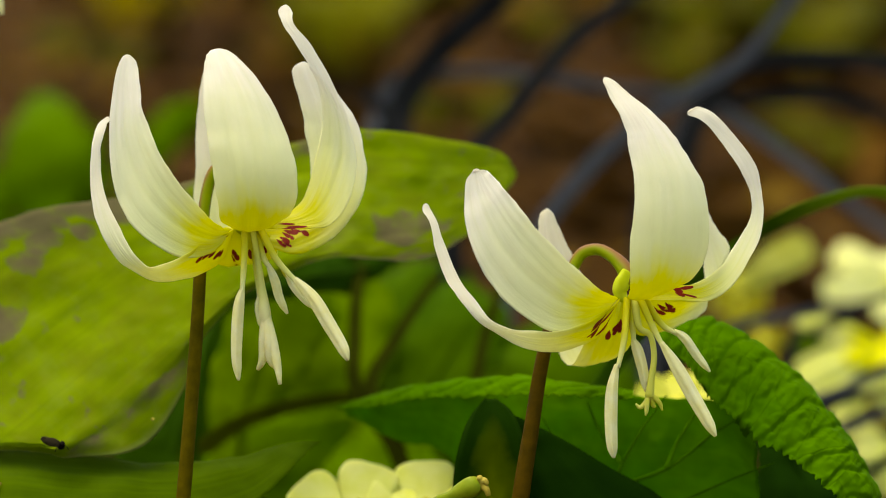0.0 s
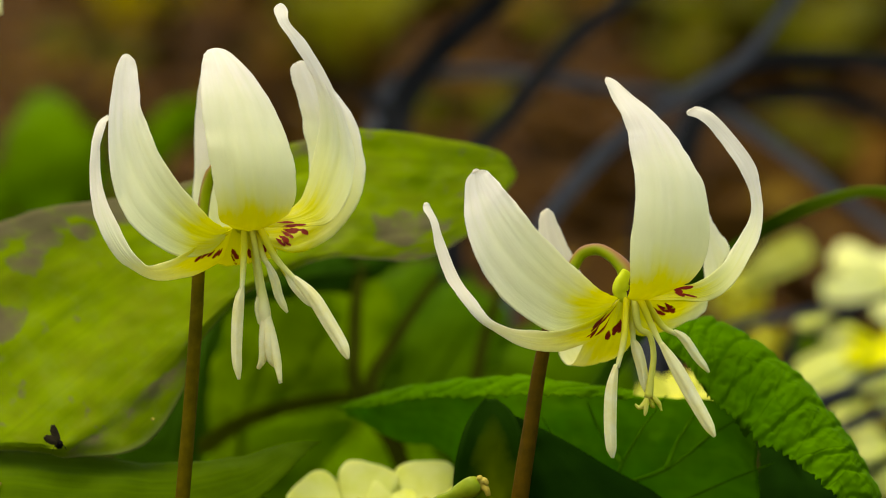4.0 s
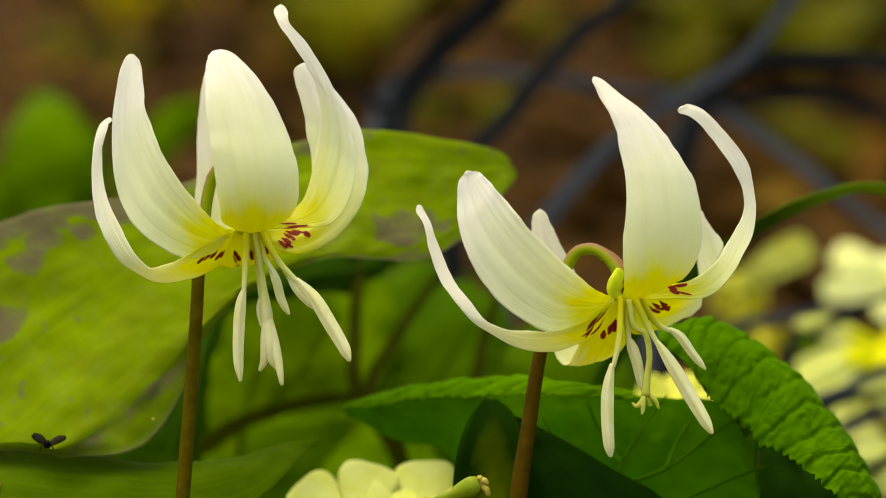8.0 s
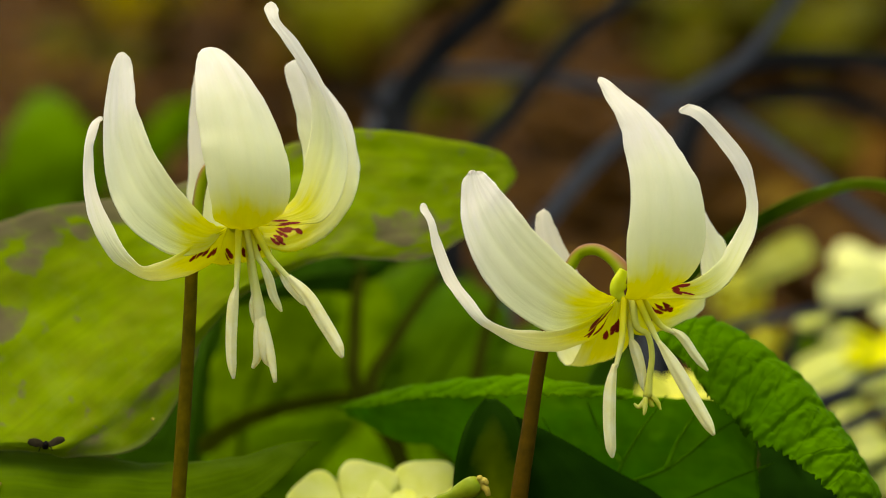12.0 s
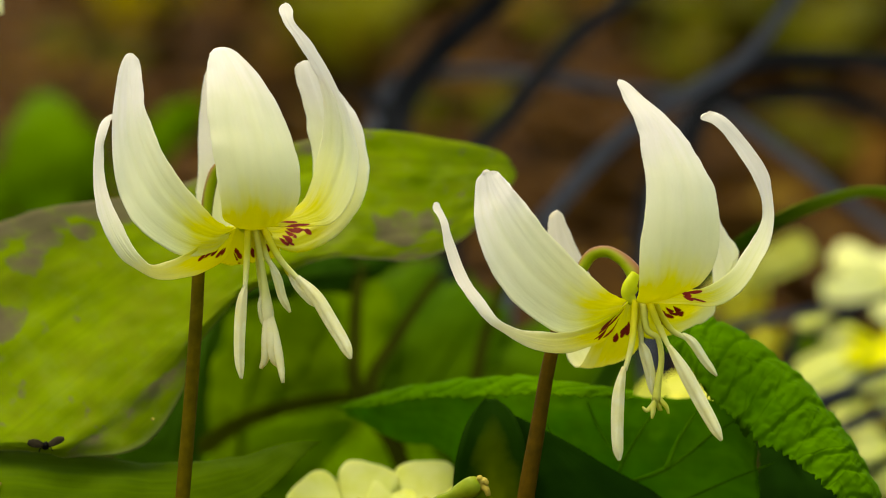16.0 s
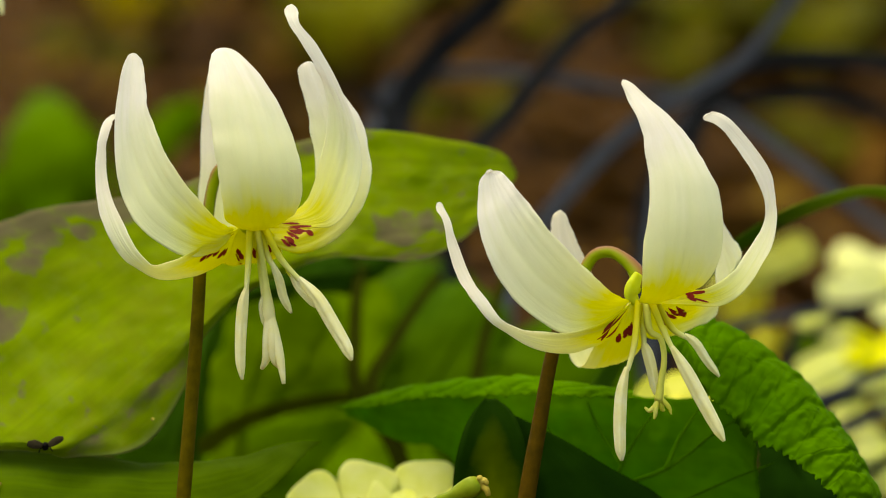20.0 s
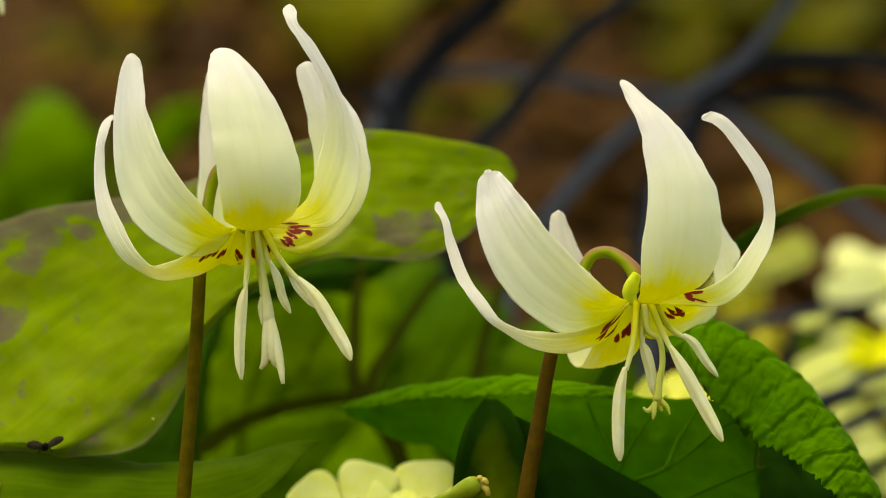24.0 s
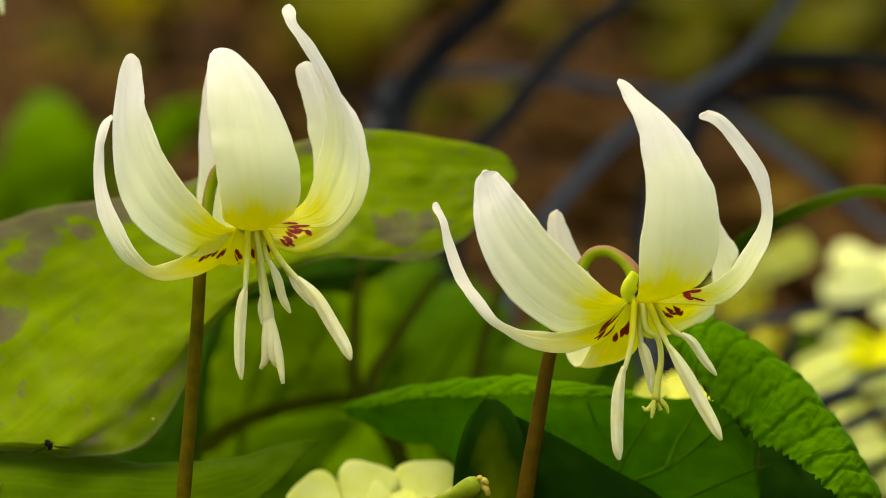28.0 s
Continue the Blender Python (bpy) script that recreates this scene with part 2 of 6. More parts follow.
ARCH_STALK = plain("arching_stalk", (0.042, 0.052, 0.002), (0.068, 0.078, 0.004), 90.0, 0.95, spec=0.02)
# blue-grey copy of the black blade; the sky's sheen is put into its colour
SLATE = plain("slate_blade", (0.045, 0.048, 0.066), (0.075, 0.08, 0.105), 60.0, 0.4, spec=0.7)
CREAM = plain("primrose_petal", (0.78, 0.81, 0.16), (0.88, 0.89, 0.36), 120.0, 0.5, 0.3)
PALE_PETAL = plain("pale_petal", (0.80, 0.82, 0.30), (0.90, 0.90, 0.48), 120.0, 0.5, 0.3)
EYE_PALE = plain("primrose_eye_pale", (0.70, 0.66, 0.05), (0.76, 0.74, 0.12), 200.0, 0.5, 0.2)
# cream petal colour lowered to carry the shade on the flower
SHADED_CREAM = plain("shaded_cream_petal", (0.54, 0.55, 0.05), (0.70, 0.70, 0.14), 120.0, 0.5, 0.3)
# primrose petal darkened in colour to stand for shade
SHADED_PETAL = plain("shaded_petal", (0.44, 0.44, 0.05), (0.60, 0.60, 0.15), 120.0, 0.6, 0.3)
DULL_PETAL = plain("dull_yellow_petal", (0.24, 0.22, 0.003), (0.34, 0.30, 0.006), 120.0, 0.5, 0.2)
EYE_YELLOW = plain("primrose_eye", (0.76, 0.72, 0.008), (0.86, 0.82, 0.03), 200.0, 0.5, 0.2)
FLY = plain("fly_fuzz", (0.003, 0.003, 0.003), (0.012, 0.010, 0.009), 900.0, 0.9, 0.0, 0.0003, 0.05)
WING = plain("fly_wing", (0.024, 0.018, 0.009), (0.056, 0.043, 0.022), 900.0, 0.8, 0.0, 0.0003, 0.1)
BUD = plain("bud_tip", (0.40, 0.30, 0.03), (0.55, 0.42, 0.08), 600.0, 0.5, 0.15)
BUD_GREEN = plain("bud_green", (0.17, 0.24, 0.008), (0.28, 0.33, 0.02), 300.0, 0.5, 0.15, 0.0001)
SOIL = soil_material()
LITTER = litter_material()


# ---- mesh helpers: lengths in millimetres, meshes in metres ----
MM = 0.001


def spline(pts, n):
    """n + 1 points of a smooth curve through pts, evenly in the parameter."""
    p = [Vector(q) for q in pts]
    p = [2 * p[0] - p[1]] + p + [2 * p[-1] - p[-2]]
    out = []
    for i in range(n + 1):
        s = i / n * (len(p) - 3)
        k = min(int(s), len(p) - 4)
        t = s - k
        a, b, c, d = p[k:k + 4]
        out.append(0.5 * (2 * b + (c - a) * t + (2 * a - 5 * b + 4 * c - d) * t * t + (3 * b - a - 3 * c + d) * t ** 3))
    return out


def mesh_of(name, verts, faces, material, uvs=None):
    me = bpy.data.meshes.new(name)
    me.from_pydata([tuple(v) for v in verts], [], faces)
    me.materials.append(material)
    me.polygons.foreach_set("use_smooth", [True] * len(faces))
    if uvs:
        layer = me.uv_layers.new(name="UVMap")
        for li, loop in enumerate(me.loops):
            layer.data[li].uv = uvs[loop.vertex_index]
    me.update()
    return me


def origin_of(ob):
    o = Vector((0, 0, 0))
    while ob:
        o += ob.location
        ob = ob.parent
    return o


def part(name, data, parent, label=""):
    """Links a mesh made in world metres under its thing."""
    o = origin_of(parent)
    data.transform(Matrix.Translation(-o))
    ob = new(name, data)
    ob.parent = parent
    return tagged(ob, label)


def thing(name, at, label, category, group="", kind=""):
    ob = new(name)
    ob.location = at
    ob.empty_display_size = 0.01
    return tagged(ob, label, category, group, kind)


def blade(name, sections, material, nu=10, nv=40, thick=0.5, crown=0.0, ribs=0.0, rib_count=5, teeth=0, tooth=0.0, ripple=0.0, both=False, seed=0, tip=0.0, frill=0.0, quilt=0.0, keel=0.0, wave=0.0, lateral=0, marks=()):
    """A leaf or petal lofted through cross sections, base first; each has two or more points from edge to edge."""
    k = len(sections[0])
    rails = [spline([s[i] for s in sections], nv) for i in range(k)]
    rows = []
    for j in range(nv + 1):
        pts = [r[j] for r in rails]
        rows.append(spline(pts, nu) if k > 2 else [pts[0].lerp(pts[1], i / nu) for i in range(nu + 1)])
    P = np.array([[tuple(q) for q in row] for row in rows])
    if frill:
        for j in range(nv + 1):
            for e, f in ((0, 1), (nu, nu - 1)):
                d = P[j, e] - P[j, f]
                k2 = noise.noise(Vector((j * 10 / nv, seed + e, 1))) * 1.3 + 0.5 * noise.noise(Vector((j * 27 / nv, seed + e, 5)))
                P[j, e] += d / max(1e-6, np.linalg.norm(d)) * frill * k2
    if tip:
        mid = P.mean(axis=1)
        left = np.concatenate([np.cumsum(np.linalg.norm(np.diff(mid, axis=0), axis=1)[::-1])[::-1], [0]])
        for j in range(nv + 1):
            h = 0.5 * np.linalg.norm(P[j, nu] - P[j, 0])
            if left[j] < h * tip:
                s = max(0.05, 1 - (1 - left[j] / (h * tip)) ** 2) ** 0.5
                P[j] = mid[j] + (P[j] - mid[j]) * s
    if teeth:
        for j in range(nv + 1):
            f = abs((j / nv * teeth) % 1 * 2 - 1) * tooth * (0.6 + 0.8 * abs(noise.noise(Vector((j * 0.37, seed, 0)))))
            d = P[j, nu] - P[j, nu - 1]
            P[j, nu] += d / max(1e-6, np.linalg.norm(d)) * f
            if both:
                d = P[j, 0] - P[j, 1]
                P[j, 0] += d / max(1e-6, np.linalg.norm(d)) * f
    dv, du = np.gradient(P, axis=0), np.gradient(P, axis=1)
    N = np.cross(du, dv)
    N /= np.maximum(np.linalg.norm(N, axis=2, keepdims=True), 1e-9)
    if N[:, :, 1].mean() > 0:
        N = -N
    u = np.linspace(0, 1, nu + 1)[None, :, None]
    wide = np.linalg.norm(P[:, -1] - P[:, 0], axis=1)[:, None, None]
    lift = crown * wide * (1 - (2 * u - 1) ** 2) 
    if ribs:
        veins = np.array([[noise.noise(Vector((i / nu * rib_count * 1.5 + seed, j / nv * 1.1, seed))) + 0.55 * noise.noise(Vector((i / nu * rib_count * 4 + seed, j / nv * 1.6, 9))) for i in range(nu + 1)] for j in range(nv + 1)])[:, :, None]
        pair = np.exp(-((u - 0.43) / 0.035) ** 2) + np.exp(-((u - 0.54) / 0.03) ** 2)
        lift = lift + ribs * np.minimum(1.0, wide / 13.0) ** 1.3 * (1.6 * veins - 0.55 * pair) * np.sin(np.pi * u) ** 0.6
    if wave:
        lift = lift + wave * np.abs(2 * u - 1) ** 3 * np.array([[noise.noise(Vector((j * 15 / nv, seed + 4 * (i > nu / 2), 3))) for i in range(nu + 1)] for j in range(nv + 1)])[:, :, None]
    if keel:
        lift = lift + keel * wide * (1 - np.abs((u - 0.45) / 0.55))
    if ripple:
        lift = lift + np.array([[noise.noise(Vector(q) * 0.11 + Vector((seed, 3, 7))) + 0.5 * noise.noise(Vector(q) * 0.31) for q in row] for row in P])[:, :, None] * ripple
    if lateral:
        # sunken side veins, pillows between the net of small veins, and a crimped outer edge
        puff = np.zeros((nu + 1) * (nv + 1))
        for n, q in enumerate(P.reshape(-1, 3)):
            j, i = divmod(n, nu + 1)
            uu, q = i / nu, Vector(q)
            ph = lateral * j / nv + 1.2 * uu + 0.35 * noise.noise(q * 0.16 + Vector((seed, 0, 2)))
            d1, d2 = noise.voronoi(q * 0.30 + Vector((seed, 1, 0)))[0][:2]
            e1, e2 = noise.voronoi(q * 0.75 + Vector((seed, 5, 0)))[0][:2]
            far = abs(ph - round(ph))
            puff[n] = (0.9 * (1 - math.exp(-(far / 0.12) ** 2)) + 0.42 * min(1.0, (d2 - d1) / 0.5) + 0.10 * min(1.0, (e2 - e1) / 0.5)
                       + 0.8 * uu ** 3 * noise.noise(q * 0.7 + Vector((0, seed, 0))))
        lift = lift + puff.reshape(nv + 1, nu + 1)[:, :, None] * quilt
    elif quilt:
        lift = lift + np.array([[noise.voronoi(Vector(q) * 0.27 + Vector((seed, 0, 0)))[0][0] for q in row] for row in P])[:, :, None] * -quilt * 1.6
    P = P + N * lift
    t = thick * (0.25 + 0.75 * (1 - (2 * u - 1) ** 4))
    Q = P - N * t
    run = np.concatenate([[0], np.cumsum(np.linalg.norm(np.diff(P[:, nu // 2], axis=0), axis=1))])
    verts = np.concatenate([P.reshape(-1, 3), Q.reshape(-1, 3)]) * MM
    w1, half = nu + 1, (nu + 1) * (nv + 1)
    uvs = [(i / nu, run[j] / 40) for j in range(nv + 1) for i in range(nu + 1)] * 2
    faces = []
    for j in range(nv):
        for i in range(nu):
            a = j * w1 + i
            faces.append((a, a + 1, a + 1 + w1, a + w1))
            faces.append((half + a + w1, half + a + 1 + w1, half + a + 1, half + a))
    rim = [i for i in range(nu)] + [j * w1 + nu for j in range(nv)] + [nv * w1 + nu - i for i in range(nu)] + [(nv - j) * w1 for j in range(nv)]
    for a, b in zip(rim, rim[1:] + rim[:1]):
        faces.append((b, a, half + a, half + b))
    n_plain = len(faces)
    if marks:
        verts = list(map(tuple, verts))
        near = int(np.searchsorted(run, 17.0))
        for a, b, wd in marks:
            ends = []
            for q in (a, b):
                d = (P[:near, :, 0] - q[0]) ** 2 + (P[:near, :, 2] - q[2]) ** 2
                ends.append(np.unravel_index(int(d.argmin()), d.shape))
            (j0, i0), (j1, i1) = ends
            side = np.array([-(b[2] - a[2]), 0.0, b[0] - a[0]])
            side /= max(1e-6, np.linalg.norm(side))
            first = len(verts)
            for k in range(7):
                f = k / 6
                jj, ii = j0 + (j1 - j0) * f, i0 + (i1 - i0) * f
                jf, kf = min(int(jj), nv - 1), min(int(ii), nu - 1)
                dj, di = jj - jf, ii - kf
                w4 = (((1 - dj) * (1 - di), jf, kf), (dj * (1 - di), jf + 1, kf), ((1 - dj) * di, jf, kf + 1), (dj * di, jf + 1, kf + 1))
                n = sum(w * N[y, x] for w, y, x in w4)
                p = sum(w * (P[y, x] if n[1] < 0 else Q[y, x]) for w, y, x in w4) + n * (0.08 if n[1] < 0 else -0.08)
                across = side - n * side.dot(n)
                across /= max(1e-6, np.linalg.norm(across))
                h = 0.40 * wd * (0.10, 0.45, 0.75, 1.0, 0.95, 0.85, 0.45)[k]
                for s in (-1, 0, 1):
                    verts.append(tuple((p + across * h * s) * MM))
                    uvs.append((0.5, 0.0))
            for k in range(6):
                for s in (0, 1):
                    c = first + 3 * k + s
                    faces.append((c, c + 1, c + 4, c + 3))
    me = mesh_of(name, verts, faces, material, uvs)
    if marks:
        me.materials.append(MARK)
        for f in me.polygons[n_plain:]:
            f.material_index = 1
    return me


def tube(name, pts, radii, material, n=24, sides=12, lobes=0, lobe=0.0, flat=1.0):
    """A round or lobed stalk along a smooth line; radii in millimetres from end to end."""
    line = spline(pts, n)
    rr = [v[0] for v in spline([(r, 0, 0) for r in radii], n)]
    verts, faces, uvs = [], [], []
    side = Vector((1, 0, 0))
    for j, p in enumerate(line):
        t = (line[min(j + 1, n)] - line[max(j - 1, 0)]).normalized()
        side = (side - t * side.dot(t)).normalized()
        up = t.cross(side)
        for i in range(sides):
            a = 2 * math.pi * i / sides
            r = max(rr[j], 0.02) * (1 + lobe * math.cos(lobes * a))
            verts.append((p + side * math.cos(a) * r + up * math.sin(a) * r * flat) * MM)
            uvs.append((i / sides, j / n))
    for j in range(n):
        for i in range(sides):
            a, b = j * sides + i, j * sides + (i + 1) % sides
            faces.append((a, b, b + sides, a + sides))
    verts += [line[0] * MM, line[-1] * MM]
    uvs += [(0, 0), (0, 1)]
    e = len(verts) - 2
    for i in range(sides):
        k = (i + 1) % sides
        faces.append((k, i, e))
        faces.append((n * sides + i, n * sides + k, e + 1))
    return mesh_of(name, verts, faces, material, uvs)


def lump(name, at, size, material, seed=0, rough=0.08, seg=14, rings=10):
    """A rounded, slightly uneven body."""
    verts, faces = [], []
    for j in range(rings + 1):
        for i in range(seg):
            th, ph = math.pi * j / rings, 2 * math.pi * i / seg
            d = Vector((math.sin(th) * math.cos(ph), math.sin(th) * math.sin(ph), math.cos(th)))
            d *= 1 + rough * noise.noise(d * 2.5 + Vector((seed, 0, 0)))
            verts.append((Vector(at) + Vector((d.x * size[0], d.y * size[1], d.z * size[2]))) * MM)
    for j in range(rings):
        for i in range(seg):
            a, b = j * seg + i, j * seg + (i + 1) % seg
            faces.append((a, a + seg, b + seg, b))
    return mesh_of(name, verts, faces, material)


def ground_z(x, y):
    """Height of the bank: it climbs away from the lilies and levels out far behind."""
    z = 0.22 * y
    if y > 4:
        z = 0.88 + 0.5 * (1 - math.exp(-(y - 4) * 0.44))
    if y < -1.2:
        z = -0.264
    return z


# ---- ground ----
def build_ground():
    xs = [-90, -40, -15, -6, -3, -1.8] + [-1.2 + 0.04 * i for i in range(61)] + [1.8, 3, 6, 15, 40, 90]
    ys = [-90, -30, -8, -3, -1.5, -0.9, -0.5, -0.2] + [-0.1 + 0.035 * i for i in range(62)] + [2.4, 3, 4, 5, 7, 12, 30, 60, 90]
    verts = []
    for y in ys:
        for x in xs:
            near = 1.0 if abs(x) < 1.5 and -0.2 < y < 2.3 else 0.0
            n = noise.noise(Vector((x * 3, y * 3, 0))) * 0.018 + noise.noise(Vector((x * 14, y * 14, 4))) * 0.007
            verts.append((x, y, ground_z(x, y) + near * (n - 0.012)))
    w1 = len(xs)
    faces = [(j * w1 + i, j * w1 + i + 1, (j + 1) * w1 + i + 1, (j + 1) * w1 + i) for j in range(len(ys) - 1) for i in range(w1 - 1)]
    ob = new("ground", mesh_of("ground", verts, faces, SOIL))
    tagged(ob, "dark brown garden soil on a rising bank", "ground", kind="structure")


def build_litter():
    """Dead leaves lying on the soil behind the lilies."""
    rng = random.Random(5)
    verts, faces = [], []
    for _ in range(1500):
        x, y = rng.uniform(-0.75, 0.75), rng.uniform(0.05, 2.1)
        s = rng.uniform(0.012, 0.032)
        m = Matrix.Translation((x, y, ground_z(x, y) + rng.uniform(0.0, 0.012))) @ pose(0, 0, 0, rng.gauss(12, 22), rng.gauss(0, 22), rng.uniform(0, 360))
        base = len(verts)
        for j in range(5):
            v = j / 4
            wd = s * 0.42 * math.sin(math.pi * (0.08 + 0.86 * v))
            curl = s * 0.5 * (v - 0.5) ** 2
            for c in (-1, 0, 1):
                verts.append(m @ Vector((c * wd, (v - 0.5) * 2 * s, curl + abs(c) * wd * 0.35)))
        for j in range(4):
            for c in range(2):
                a = base + j * 3 + c
                faces.append((a, a + 1, a + 4, a + 3))
    ob = new("leaf_litter", mesh_of("leaf_litter", verts, faces, LITTER))
    tagged(ob, "dry brown fallen leaves scattered over the soil", "leaf litter", kind="stuff")


build_ground()
build_litter()


# ---- fawn lilies ----
def lily(label, base, stem_path, stem_radii, stem_mat, hook_path, hook_radii, heart, ovary, petals, stamens, pistil, style_mat, shift=(0, 0, 0)):
    """A white fawn lily: stem, and a nodding head of six swept-back tepals with stamens and a style hanging out."""
    sh = Vector(shift)

    def mv(pts):
        return [Vector(p) + sh for p in pts]

    plant = thing("fawn_lily", (Vector(base) + Vector((sh.x, sh.y, 0))) * MM, label, "flower", "white fawn lilies")
    part("stem", tube("stem", [Vector(base) + Vector((sh.x, sh.y, -6))] + mv(stem_path), stem_radii, stem_mat, 40), plant, "slender smooth brownish stem")
    centre = (Vector(heart) + sh) * MM
    hook = tube("pedicel", mv(hook_path), hook_radii, HOOK, 36)
    hook.transform(Matrix.Translation(-centre))
    head = new("flower_head", hook)
    head.parent = plant
    head.location = centre - plant.location
    tagged(head, "nodding white flower head on an arched green stalk")
    part("ovary", tube("ovary", mv(ovary[0]), ovary[1], OVARY, 18, 18, 3, 0.13), head, "yellow-green ovary")
    for i, (sections, mat, opts) in enumerate(petals):
        secs = [[Vector(p) + sh for p in s] for s in sections]
        opts = dict(dict(wave=0.4, tip=1.0, frill=0.26), **opts)
        opts = dict(opts, marks=[(Vector(a) + sh, Vector(b) + sh, w) for a, b, w in opts.get("marks", ())])
        part("petal", blade("petal", secs, mat, nu=32, nv=84, thick=0.45, ribs=0.24, rib_count=4, ripple=0.2, seed=i * 3.1, **opts), head)
    for fil, anth, r in stamens:
        part("filament", tube("filament", mv(fil), [0.75, 0.65, 0.45], FILAMENT, 14, 8), head, "pale yellow filament")
        if anth:
            part("anther", tube("anther", mv(anth), [r * 0.35, r * 0.72, r * 0.95, r, r * 0.97, r * 0.9, r * 0.74, r * 0.25], ANTHER, 30, 28, 4, 0.17), head, "long cream anther")
    part("style", tube("style", mv(pistil[0]), pistil[1], style_mat, 24, 10), head, "pale style")
    lobe_r = pistil[2][0]
    for lobe in pistil[2][1]:
        part("stigma_lobe", tube("stigma_lobe", mv(lobe), [lobe_r * 0.6, lobe_r, lobe_r * 0.9, lobe_r * 0.4], ANTHER if style_mat is STYLE else style_mat, 14, 10), head)
    return plant, head


T = (PETAL, PETAL_PLAIN)

